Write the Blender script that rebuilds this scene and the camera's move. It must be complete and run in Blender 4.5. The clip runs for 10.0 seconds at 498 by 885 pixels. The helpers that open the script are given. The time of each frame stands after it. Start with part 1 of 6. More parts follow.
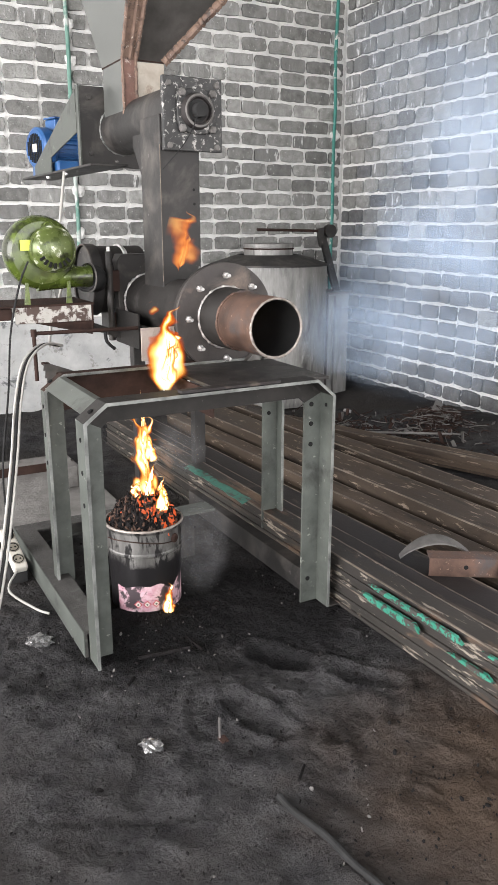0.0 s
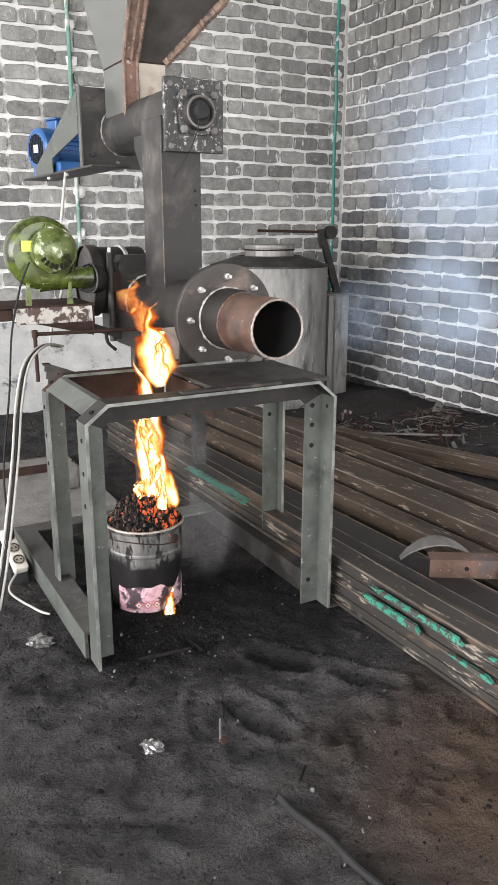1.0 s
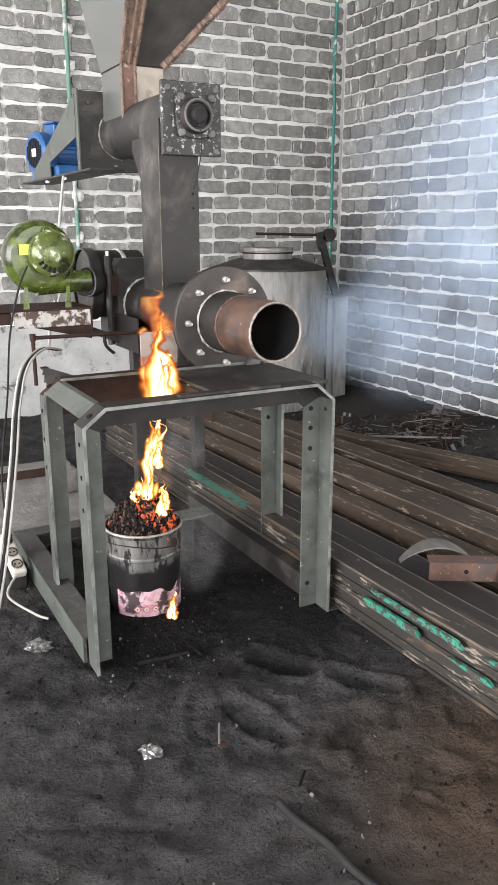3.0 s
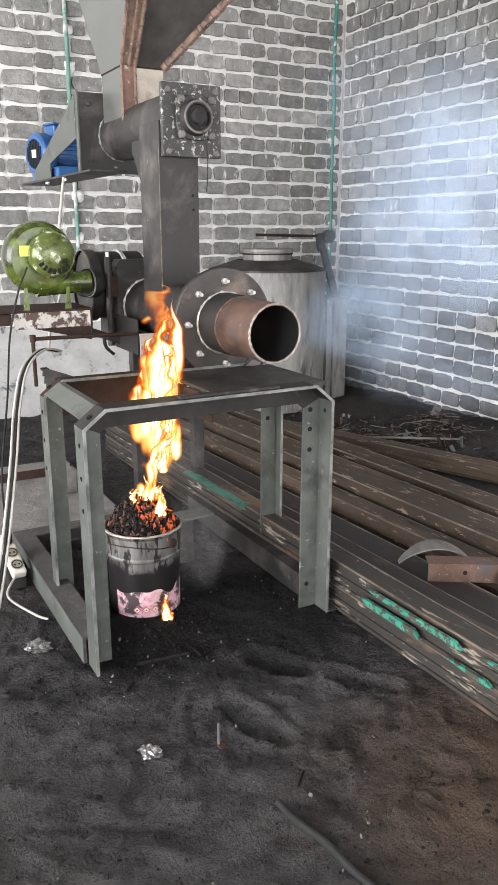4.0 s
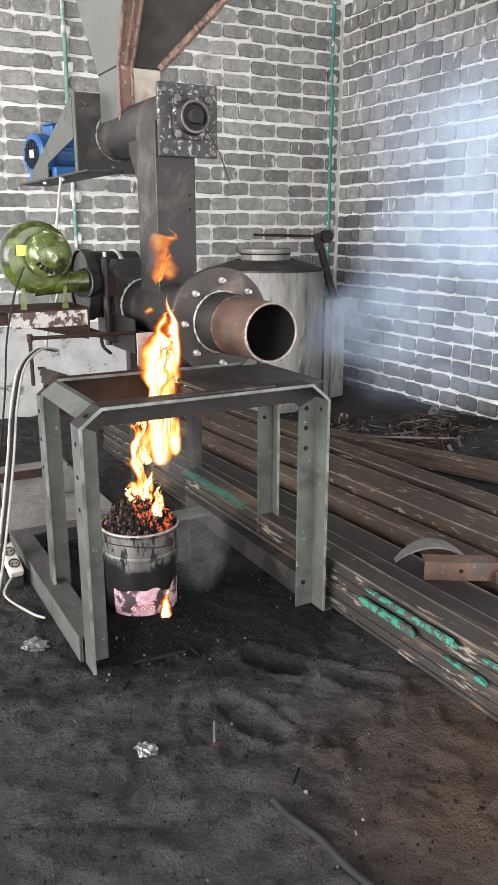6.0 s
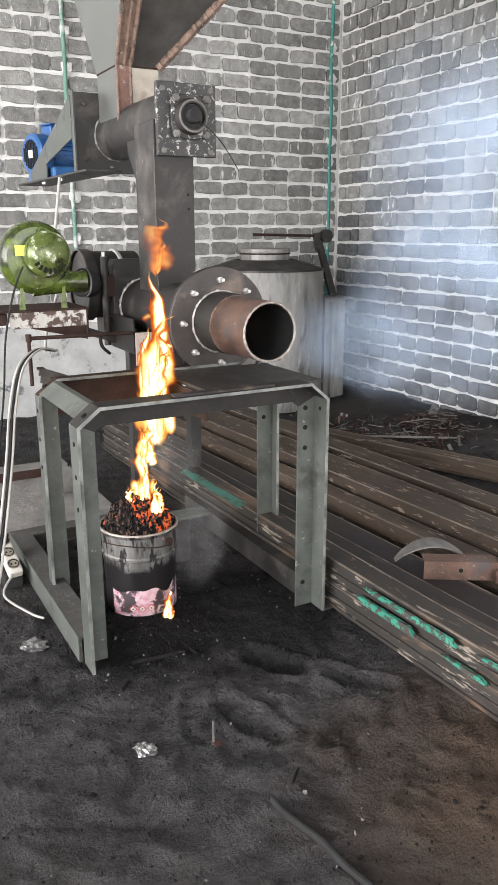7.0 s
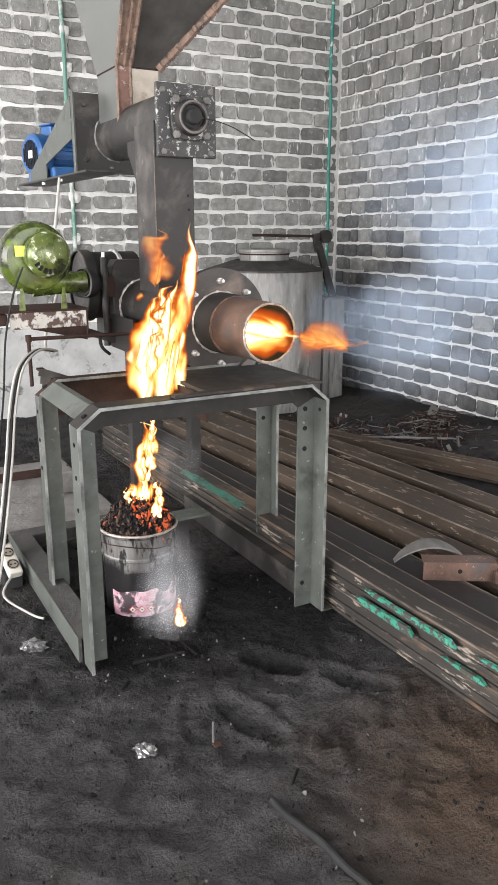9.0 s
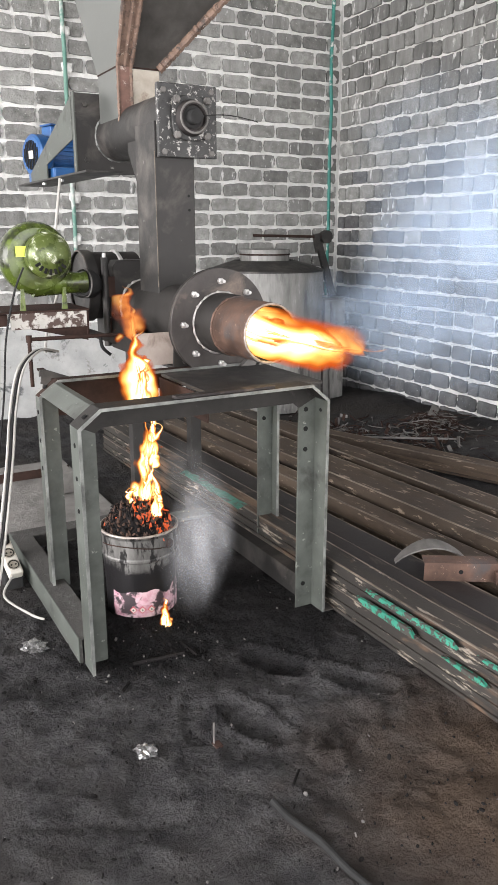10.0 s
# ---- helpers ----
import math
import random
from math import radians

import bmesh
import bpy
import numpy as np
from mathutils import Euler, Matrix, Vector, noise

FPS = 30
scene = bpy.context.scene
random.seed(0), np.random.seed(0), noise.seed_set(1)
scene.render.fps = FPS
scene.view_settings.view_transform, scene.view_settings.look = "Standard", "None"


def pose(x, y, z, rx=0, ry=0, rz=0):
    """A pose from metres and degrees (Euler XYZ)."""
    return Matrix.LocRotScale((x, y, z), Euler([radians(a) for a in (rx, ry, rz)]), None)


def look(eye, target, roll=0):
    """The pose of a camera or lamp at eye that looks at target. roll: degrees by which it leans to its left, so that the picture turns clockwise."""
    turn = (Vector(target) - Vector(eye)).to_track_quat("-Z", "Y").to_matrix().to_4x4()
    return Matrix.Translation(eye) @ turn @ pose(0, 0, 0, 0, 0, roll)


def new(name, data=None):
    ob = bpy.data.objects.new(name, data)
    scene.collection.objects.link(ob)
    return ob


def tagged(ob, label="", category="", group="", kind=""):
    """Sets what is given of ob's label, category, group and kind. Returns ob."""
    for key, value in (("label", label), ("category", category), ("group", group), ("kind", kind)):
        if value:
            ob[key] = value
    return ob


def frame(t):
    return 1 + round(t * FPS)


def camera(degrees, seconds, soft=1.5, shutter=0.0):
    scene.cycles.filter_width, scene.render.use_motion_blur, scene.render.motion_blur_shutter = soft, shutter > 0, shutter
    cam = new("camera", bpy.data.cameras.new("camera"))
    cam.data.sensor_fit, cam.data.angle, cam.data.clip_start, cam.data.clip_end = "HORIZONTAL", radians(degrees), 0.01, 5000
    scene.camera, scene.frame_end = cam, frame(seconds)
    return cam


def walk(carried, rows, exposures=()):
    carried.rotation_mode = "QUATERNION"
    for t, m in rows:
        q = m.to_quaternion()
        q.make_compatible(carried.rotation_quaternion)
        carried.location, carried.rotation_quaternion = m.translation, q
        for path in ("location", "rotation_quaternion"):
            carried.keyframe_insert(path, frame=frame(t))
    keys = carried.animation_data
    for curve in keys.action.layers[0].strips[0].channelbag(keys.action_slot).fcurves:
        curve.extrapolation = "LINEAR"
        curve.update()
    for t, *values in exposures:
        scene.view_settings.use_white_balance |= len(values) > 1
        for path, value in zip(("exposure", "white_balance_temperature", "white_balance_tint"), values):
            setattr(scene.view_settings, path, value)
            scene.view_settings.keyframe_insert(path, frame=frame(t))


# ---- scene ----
cam = camera(36.1, 10.0, soft=1.0)
PATH = [
    (0, (-0.003, -0.003, 1.452), (0.924, 1.682, 0.904), 0.0),
    (0.5, (-0.002, -0.005, 1.452), (0.924, 1.681, 0.904), -0.0),
    (1, (-0.007, -0.002, 1.453), (0.921, 1.684, 0.907), 0.1),
    (1.5, (-0.003, 0.0, 1.451), (0.925, 1.686, 0.905), -0.0),
    (2, (-0.005, 0.0, 1.454), (0.925, 1.685, 0.911), 0.0),
    (2.5, (0.002, 0.002, 1.45), (0.931, 1.69, 0.911), -0.1),
    (4, (-0.003, -0.004, 1.456), (0.928, 1.683, 0.919), 0.0),
    (4.5, (0.007, -0.013, 1.451), (0.937, 1.674, 0.915), -0.1),
    (5, (0.003, -0.013, 1.449), (0.935, 1.673, 0.914), -0.0),
    (5.5, (0.002, -0.015, 1.452), (0.934, 1.671, 0.917), -0.0),
    (7, (0.012, -0.017, 1.448), (0.942, 1.671, 0.913), -0.2),
    (7.5, (0.006, -0.013, 1.448), (0.939, 1.673, 0.915), -0.1),
    (8, (0.003, -0.013, 1.454), (0.936, 1.673, 0.919), -0.1),
    (8.5, (0.005, -0.015, 1.455), (0.937, 1.671, 0.92), -0.1),
    (9, (0.007, -0.017, 1.452), (0.94, 1.669, 0.917), -0.1),
    (9.5, (0.009, -0.017, 1.45), (0.942, 1.67, 0.917), -0.2),
    (10, (0.007, -0.014, 1.452), (0.939, 1.672, 0.918), -0.1),
]
walk(cam, [(t, look(eye, target, roll)) for t, eye, target, roll in PATH],
     exposures=[(0, 0.22), (10, 0.22)])

# ---- world and light ----
scene.cycles.transparent_max_bounces = 24
world = bpy.data.worlds.new("sky")
scene.world = world
world.use_nodes = True
wn = world.node_tree.nodes
sky = wn.new("ShaderNodeTexSky")
sky.sky_type = "NISHITA"
sky.sun_disc = False
sky.sun_elevation = radians(48)
sky.sun_rotation = radians(250)
world.node_tree.links.new(sky.outputs[0], wn["Background"].inputs[0])
wn["Background"].inputs[1].default_value = 0.09
sun = new("sun", bpy.data.lights.new("sun", "SUN"))
sun.data.energy, sun.data.angle, sun.data.color = 1.2, radians(12), (1.0, 0.96, 0.9)
sun.matrix_world = look((-6, -4, 9), (0, 0, 0))


def opening_light(name, eye, target, w, h, watts, colour):
    """Sky light that enters through an open side of the shed."""
    l = bpy.data.lights.new(name, "AREA")
    l.shape, l.size, l.size_y, l.energy, l.color = "RECTANGLE", w, h, watts, colour
    ob = new(name, l)
    ob.matrix_world = look(eye, target)
    return ob


opening_light("side_daylight", (-4.9, 1.2, 2.25), (0, 1.2, 2.4), 8.0, 3.2, 1220, (1.0, 0.965, 0.965))
opening_light("front_daylight", (0.4, -3.9, 1.9), (0.8, 0, 2.0), 7.0, 3.2, 470, (1.0, 0.965, 0.965))


# ---- materials ----
def nodes_of(name):
    m = bpy.data.materials.new(name)
    m.use_nodes = True
    nt = m.node_tree
    return m, nt, nt.nodes, nt.links, nt.nodes["Principled BSDF"]


def ramp(nt, fac, stops, interp="LINEAR"):
    r = nt.nodes.new("ShaderNodeValToRGB")
    r.color_ramp.interpolation = interp
    els = r.color_ramp.elements
    while len(els) < len(stops):
        els.new(0.5)
    for e, (p, c) in zip(els, stops):
        e.position = p
        e.color = c if len(c) == 4 else (*c, 1)
    nt.links.new(fac, r.inputs[0])
    return r.outputs[0]


def noise_of(nt, vec, scale, detail=6, rough=0.6, stretch=None, distortion=0.0):
    n = nt.nodes.new("ShaderNodeTexNoise")
    n.inputs["Scale"].default_value, n.inputs["Detail"].default_value = scale, detail
    n.inputs["Roughness"].default_value, n.inputs["Distortion"].default_value = rough, distortion
    if stretch:
        mp = nt.nodes.new("ShaderNodeMapping")
        mp.inputs["Scale"].default_value = stretch
        nt.links.new(vec, mp.inputs[0])
        vec = mp.outputs[0]
    nt.links.new(vec, n.inputs["Vector"])
    return n.outputs["Fac"]


def mixed(nt, fac, a, b):
    m = nt.nodes.new("ShaderNodeMix")
    m.data_type = "RGBA"
    for value, socket in ((fac, m.inputs[0]), (a, m.inputs[6]), (b, m.inputs[7])):
        if isinstance(value, (tuple, list)):
            socket.default_value = (*value, 1) if len(value) == 3 else value
        elif isinstance(value, (int, float)):
            socket.default_value = value
        else:
            nt.links.new(value, socket)
    return m.outputs[2]


def matt(names, level):
    """Dull, dusty surfaces that mirror little of the sky."""
    for n in names:
        M[n].node_tree.nodes["Principled BSDF"].inputs["Specular IOR Level"].default_value = level


def math_node(nt, op, a, b=0.0, c=None):
    n = nt.nodes.new("ShaderNodeMath")
    n.operation = op
    for value, socket in zip((a, b, c), n.inputs):
        if value is None:
            continue
        if isinstance(value, (int, float)):
            socket.default_value = value
        else:
            nt.links.new(value, socket)
    return n.outputs[0]


def surface(name, dark, light, scale=8.0, rough=(0.5, 0.8), metal=0.0, bump=0.3, grain=60.0, depth=0.004,
            stain=None, stain_scale=3.0, stain_cut=(0.55, 0.7), chips=None, chip_scale=30.0, chip_cut=(0.62, 0.68),
            stretch=None, per_object=0.0):
    """A worn surface: two colours mixed by noise, a large stain, small chips, grain in the relief and the gloss."""
    m, nt, nodes, links, bsdf = nodes_of(name)
    co = nodes.new("ShaderNodeTexCoord").outputs["Object"]
    if per_object:
        info = nodes.new("ShaderNodeObjectInfo")
        add = nodes.new("ShaderNodeVectorMath")
        add.operation = "MULTIPLY_ADD"
        add.inputs[1].default_value = (17, 31, 11)
        links.new(info.outputs["Random"], add.inputs[0])
        links.new(co, add.inputs[2])
        co = add.outputs[0]
    n1 = noise_of(nt, co, scale, 8, 0.65, stretch)
    col = ramp(nt, n1, [(0.3, dark), (0.7, light)])
    if per_object:
        hsv = nodes.new("ShaderNodeHueSaturation")
        mr = nodes.new("ShaderNodeMapRange")
        mr.inputs["To Min"].default_value, mr.inputs["To Max"].default_value = 1 - per_object, 1 + per_object
        links.new(info.outputs["Random"], mr.inputs[0])
        links.new(mr.outputs[0], hsv.inputs["Value"])
        links.new(col, hsv.inputs["Color"])
        col = hsv.outputs[0]
    if stain:
        f = ramp(nt, noise_of(nt, co, stain_scale, 7, 0.62, stretch, 0.4), [(stain_cut[0], (0, 0, 0)), (stain_cut[1], (1, 1, 1))])
        col = mixed(nt, f, col, stain)
    if chips:
        f = ramp(nt, noise_of(nt, co, chip_scale, 5, 0.7, stretch), [(chip_cut[0], (0, 0, 0)), (chip_cut[1], (1, 1, 1))])
        col = mixed(nt, f, col, chips)
    links.new(col, bsdf.inputs["Base Color"])
    fine = noise_of(nt, co, grain, 6, 0.7)
    r = nodes.new("ShaderNodeMapRange")
    r.inputs["From Min"].default_value, r.inputs["From Max"].default_value = 0.3, 0.7
    r.inputs["To Min"].default_value, r.inputs["To Max"].default_value = rough
    links.new(n1, r.inputs[0])
    links.new(r.outputs[0], bsdf.inputs["Roughness"])
    bsdf.inputs["Metallic"].default_value = metal
    b = nodes.new("ShaderNodeBump")
    b.inputs["Strength"].default_value, b.inputs["Distance"].default_value = bump, depth
    coarse = noise_of(nt, co, grain * 0.27, 5, 0.6)
    links.new(math_node(nt, "MULTIPLY_ADD", coarse, 1.6, fine), b.inputs["Height"])
    links.new(b.outputs[0], bsdf.inputs["Normal"])
    return m


M = {}
M["mortar"] = surface("lime_mortar", (0.597, 0.597, 0.582), (0.845, 0.845, 0.824), 6, (0.85, 0.95), bump=0.8, grain=45, depth=0.012,
                      stain=(0.36, 0.36, 0.35), stain_scale=2.4, stain_cut=(0.58, 0.78))
M["brick"] = surface("cement_brick", (0.145, 0.145, 0.137), (0.325, 0.325, 0.312), 14, (0.85, 0.95), bump=0.9, grain=70, depth=0.010,
                     chips=(0.52, 0.52, 0.50), chip_scale=38, chip_cut=(0.62, 0.68), per_object=0.34)
M["brick_dusky"] = surface("dusky_cement_brick", (0.062, 0.063, 0.065), (0.165, 0.166, 0.168), 14, (0.85, 0.95), bump=0.9, grain=70, depth=0.010,
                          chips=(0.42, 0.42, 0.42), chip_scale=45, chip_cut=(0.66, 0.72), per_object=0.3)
M["brick_limed"] = surface("lime_smeared_brick", (0.15, 0.15, 0.143), (0.30, 0.30, 0.29), 14, (0.85, 0.95), bump=0.9, grain=70, depth=0.010,
                           stain=(0.66, 0.66, 0.65), stain_scale=17, stain_cut=(0.60, 0.66), chips=(0.56, 0.56, 0.54), chip_scale=30, chip_cut=(0.64, 0.70),
                           stretch=(1, 1, 0.3), per_object=0.25)
# Pale pink tint puts the fire's light on the plate into its colour.
M["firelit_scale"] = surface("firelit_scaled_plate", (0.30, 0.25, 0.22), (0.46, 0.40, 0.36), 9, (0.7, 0.9), 0.1, 0.3, 60, 0.002, stain=(0.16, 0.12, 0.10), stain_scale=7, stain_cut=(0.55, 0.7))
M["plaster"] = surface("white_plaster", (0.33, 0.335, 0.33), (0.50, 0.505, 0.495), 5, (0.8, 0.95), bump=0.4, grain=30, depth=0.006,
                       stain=(0.13, 0.135, 0.135), stain_scale=3.2, stain_cut=(0.60, 0.64), chips=(0.25, 0.245, 0.23), chip_scale=14, chip_cut=(0.58, 0.68))
M["soil"] = surface("black_ash_soil", (0.023, 0.0226, 0.024), (0.090, 0.088, 0.089), 9, (0.7, 0.95), bump=1.0, grain=95, depth=0.030,
                    stain=(0.062, 0.057, 0.053), stain_scale=0.9, stain_cut=(0.46, 0.64), chips=(0.15, 0.146, 0.14), chip_scale=120, chip_cut=(0.64, 0.70))
def brown_patch():
    """Rust-brown earth showing through the ash over one stretch of the floor."""
    nt = M["soil"].node_tree
    bsdf = nt.nodes["Principled BSDF"]
    old = bsdf.inputs["Base Color"].links[0].from_socket
    co = nt.nodes.new("ShaderNodeTexCoord").outputs["Object"]
    dist = nt.nodes.new("ShaderNodeVectorMath")
    dist.operation = "DISTANCE"
    dist.inputs[1].default_value = (1.52, 1.10, 0)
    nt.links.new(co, dist.inputs[0])
    wob = math_node(nt, "MULTIPLY_ADD", noise_of(nt, co, 4.0, 5, 0.6), 0.55, dist.outputs["Value"])
    mask = ramp(nt, wob, [(0.52, (0.85, 0.85, 0.85)), (1.12, (0, 0, 0))])
    nt.links.new(mixed(nt, mask, old, (0.092, 0.066, 0.048)), bsdf.inputs["Base Color"])


brown_patch()


def dark_floor_patch():
    """Darkens the floor around the pail and towards the steel sections."""
    nt = M["soil"].node_tree
    bsdf = nt.nodes["Principled BSDF"]
    old = bsdf.inputs["Base Color"].links[0].from_socket
    co = nt.nodes.new("ShaderNodeTexCoord").outputs["Object"]
    near = None
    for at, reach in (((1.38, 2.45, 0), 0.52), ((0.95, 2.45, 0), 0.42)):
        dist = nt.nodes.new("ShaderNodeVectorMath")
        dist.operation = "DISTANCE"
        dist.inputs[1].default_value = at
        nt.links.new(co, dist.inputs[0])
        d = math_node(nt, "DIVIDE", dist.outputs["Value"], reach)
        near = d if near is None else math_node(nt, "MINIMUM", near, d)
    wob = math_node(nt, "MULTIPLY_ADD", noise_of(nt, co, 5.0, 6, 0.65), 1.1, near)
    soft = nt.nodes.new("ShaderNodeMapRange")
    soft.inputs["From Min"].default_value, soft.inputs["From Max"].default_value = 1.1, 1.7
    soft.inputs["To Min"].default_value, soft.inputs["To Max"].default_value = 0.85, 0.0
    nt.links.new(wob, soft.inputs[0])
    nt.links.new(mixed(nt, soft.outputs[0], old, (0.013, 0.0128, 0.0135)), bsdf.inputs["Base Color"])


dark_floor_patch()
M["concrete"] = surface("rough_concrete", (0.130, 0.124, 0.117), (0.234, 0.227, 0.215), 6, (0.8, 0.95), bump=0.7, grain=50, depth=0.01,
                        stain=(0.08, 0.08, 0.08), stain_scale=2.5)
M["steel_dark"] = surface("dark_painted_steel", (0.020, 0.019, 0.018), (0.038, 0.036, 0.035), 9, (0.45, 0.7), 0.35, 0.25, 80, 0.002,
                          stain=(0.095, 0.086, 0.078), stain_scale=5, stain_cut=(0.5, 0.72), chips=(0.22, 0.21, 0.20), chip_scale=18, chip_cut=(0.665, 0.72))
M["steel_soot"] = surface("sooty_steel", (0.016, 0.015, 0.014), (0.038, 0.035, 0.033), 7, (0.5, 0.75), 0.3, 0.3, 70, 0.002,
                          stain=(0.075, 0.070, 0.066), stain_scale=5, stain_cut=(0.6, 0.75), chips=(0.16, 0.15, 0.14), chip_scale=34, chip_cut=(0.67, 0.73))
M["plate_worn"] = surface("worn_black_plate", (0.024, 0.024, 0.024), (0.060, 0.060, 0.060), 14, (0.4, 0.65), 0.4, 0.5, 60, 0.004,
                          chips=(0.36, 0.35, 0.33), chip_scale=42, chip_cut=(0.56, 0.62), stain=(0.012, 0.012, 0.012), stain_scale=8)
M["pipe_rust"] = surface("heat_rusted_pipe", (0.045, 0.028, 0.022), (0.155, 0.092, 0.068), 11, (0.45, 0.7), 0.45, 0.4, 90, 0.002,
                         stain=(0.07, 0.068, 0.07), stain_scale=4.5, stain_cut=(0.5, 0.62), chips=(0.40, 0.29, 0.22), chip_scale=60, chip_cut=(0.63, 0.70))
M["flange"] = surface("flange_steel", (0.036, 0.032, 0.031), (0.081, 0.073, 0.069), 9, (0.4, 0.65), 0.5, 0.3, 80, 0.002,
                      stain=(0.19, 0.15, 0.125), stain_scale=5, stain_cut=(0.55, 0.7))
M["bright"] = surface("bare_bolt_steel", (0.45, 0.44, 0.43), (0.68, 0.67, 0.66), 40, (0.3, 0.5), 0.8, 0.3, 120, 0.001)
M["rim_cut"] = surface("torch_cut_rim", (0.13, 0.105, 0.09), (0.44, 0.40, 0.36), 45, (0.4, 0.65), 0.4, 0.5, 90, 0.002)
M["weld"] = surface("weld_bead", (0.25, 0.24, 0.23), (0.62, 0.6, 0.58), 40, (0.4, 0.6), 0.6, 0.8, 90, 0.003)
M["frame"] = surface("grey_green_frame_paint", (0.042, 0.047, 0.041), (0.100, 0.110, 0.098), 8, (0.45, 0.65), 0.15, 0.2, 70, 0.002,
                     stain=(0.030, 0.029, 0.027), stain_scale=7, stain_cut=(0.57, 0.72), chips=(0.22, 0.23, 0.205), chip_scale=36, chip_cut=(0.64, 0.70))
M["rail_dirt"] = surface("soil_caked_rail", (0.024, 0.022, 0.021), (0.062, 0.060, 0.055), 14, (0.8, 0.95), 0, 0.7, 60, 0.006, stain=(0.085, 0.09, 0.08), stain_scale=9, stain_cut=(0.58, 0.66))
M["hopper"] = surface("hopper_sheet_steel", (0.102, 0.108, 0.102), (0.162, 0.168, 0.159), 4, (0.35, 0.55), 0.5, 0.15, 60, 0.002,
                      stain=(0.14, 0.12, 0.105), stain_scale=3, stain_cut=(0.58, 0.75))
# Shaded copy of the hopper's steel, darker and glossier.
M["hopper_shaded"] = surface("shaded_hopper_steel", (0.07, 0.066, 0.062), (0.17, 0.16, 0.15), 3, (0.28, 0.5), 0.7, 0.12, 50, 0.002, stain=(0.05, 0.046, 0.043), stain_scale=3, stain_cut=(0.5, 0.7))
M["neck_pale"] = surface("heat_tinted_sheet", (0.23, 0.20, 0.165), (0.40, 0.365, 0.31), 9, (0.4, 0.6), 0.3, 0.2, 60, 0.002,
                         stain=(0.15, 0.095, 0.07), stain_scale=8, stain_cut=(0.56, 0.66))
M["rust_weld"] = surface("rusty_weld", (0.085, 0.053, 0.040), (0.21, 0.14, 0.105), 26, (0.5, 0.75), 0.2, 0.6, 80, 0.003,
                         stain=(0.050, 0.036, 0.030), stain_scale=30, stain_cut=(0.55, 0.65), chips=(0.46, 0.41, 0.36), chip_scale=46, chip_cut=(0.62, 0.68))
M["primer"] = surface("red_primer", (0.085, 0.045, 0.035), (0.19, 0.105, 0.082), 18, (0.6, 0.8), 0.1, 0.4, 70, 0.003,
                      chips=(0.40, 0.34, 0.3), chip_scale=30, chip_cut=(0.6, 0.68))
M["green_blower"] = surface("green_enamel", (0.014, 0.022, 0.004), (0.125, 0.175, 0.030), 5, (0.16, 0.38), 0.15, 0.2, 60, 0.002,
                            stain=(0.020, 0.024, 0.010), stain_scale=6, stain_cut=(0.52, 0.60), chips=(0.45, 0.48, 0.36), chip_scale=24, chip_cut=(0.66, 0.70))
M["green_worn"] = surface("rubbed_green_enamel", (0.035, 0.05, 0.012), (0.14, 0.18, 0.045), 11, (0.2, 0.45), 0.25, 0.3, 60, 0.002,
                          stain=(0.018, 0.020, 0.010), stain_scale=13, stain_cut=(0.55, 0.61), chips=(0.50, 0.52, 0.42), chip_scale=22, chip_cut=(0.56, 0.62))
M["yellow"] = surface("yellow_label", (0.55, 0.62, 0.08), (0.66, 0.72, 0.14), 9, (0.5, 0.6))
M["red_ink"] = surface("red_print", (0.30, 0.02, 0.04), (0.42, 0.05, 0.07), 30, (0.5, 0.7))
M["orange"] = surface("orange_label", (0.62, 0.28, 0.05), (0.7, 0.36, 0.08), 9, (0.5, 0.6))
M["blue"] = surface("blue_motor_paint", (0.011, 0.060, 0.196), (0.027, 0.109, 0.283), 8, (0.3, 0.5), 0.1, 0.15, 60, 0.002)
M["rubber"] = surface("black_rubber", (0.018, 0.018, 0.018), (0.035, 0.035, 0.035), 12, (0.5, 0.75), 0, 0.2, 60, 0.002)
M["hollow"] = surface("dark_opening", (0.012, 0.012, 0.012), (0.02, 0.02, 0.02), 12, (0.7, 0.9))
M["shelf_rust"] = surface("chipped_cream_steel", (0.34, 0.33, 0.30), (0.52, 0.50, 0.47), 9, (0.55, 0.8), 0.1, 0.3, 60, 0.002,
                          stain=(0.07, 0.045, 0.037), stain_scale=20, stain_cut=(0.47, 0.54))
M["rust_dark"] = surface("dark_rust", (0.024, 0.017, 0.015), (0.058, 0.036, 0.030), 10, (0.65, 0.85), 0.15, 0.5, 60, 0.003)
M["galv"] = surface("scorched_tin", (0.05, 0.048, 0.045), (0.22, 0.215, 0.205), 16, (0.35, 0.6), 0.55, 0.3, 60, 0.002,
                    stain=(0.018, 0.017, 0.017), stain_scale=24, stain_cut=(0.48, 0.54), stretch=(1, 1, 0.25))


def burnt_band():
    """Soot burnt onto the pail in a ragged belt below its upper bead."""
    nt = M["galv"].node_tree
    bsdf = nt.nodes["Principled BSDF"]
    old = bsdf.inputs["Base Color"].links[0].from_socket
    co = nt.nodes.new("ShaderNodeTexCoord").outputs["Object"]
    sep = nt.nodes.new("ShaderNodeSeparateXYZ")
    nt.links.new(co, sep.inputs[0])
    z = math_node(nt, "MULTIPLY_ADD", noise_of(nt, co, 9, 5, 0.65), 0.16, sep.outputs[2])
    nt.links.new(mixed(nt, ramp(nt, z, [(0.285, (1, 1, 1)), (0.315, (0, 0, 0))]), old, (0.014, 0.013, 0.014)), bsdf.inputs["Base Color"])


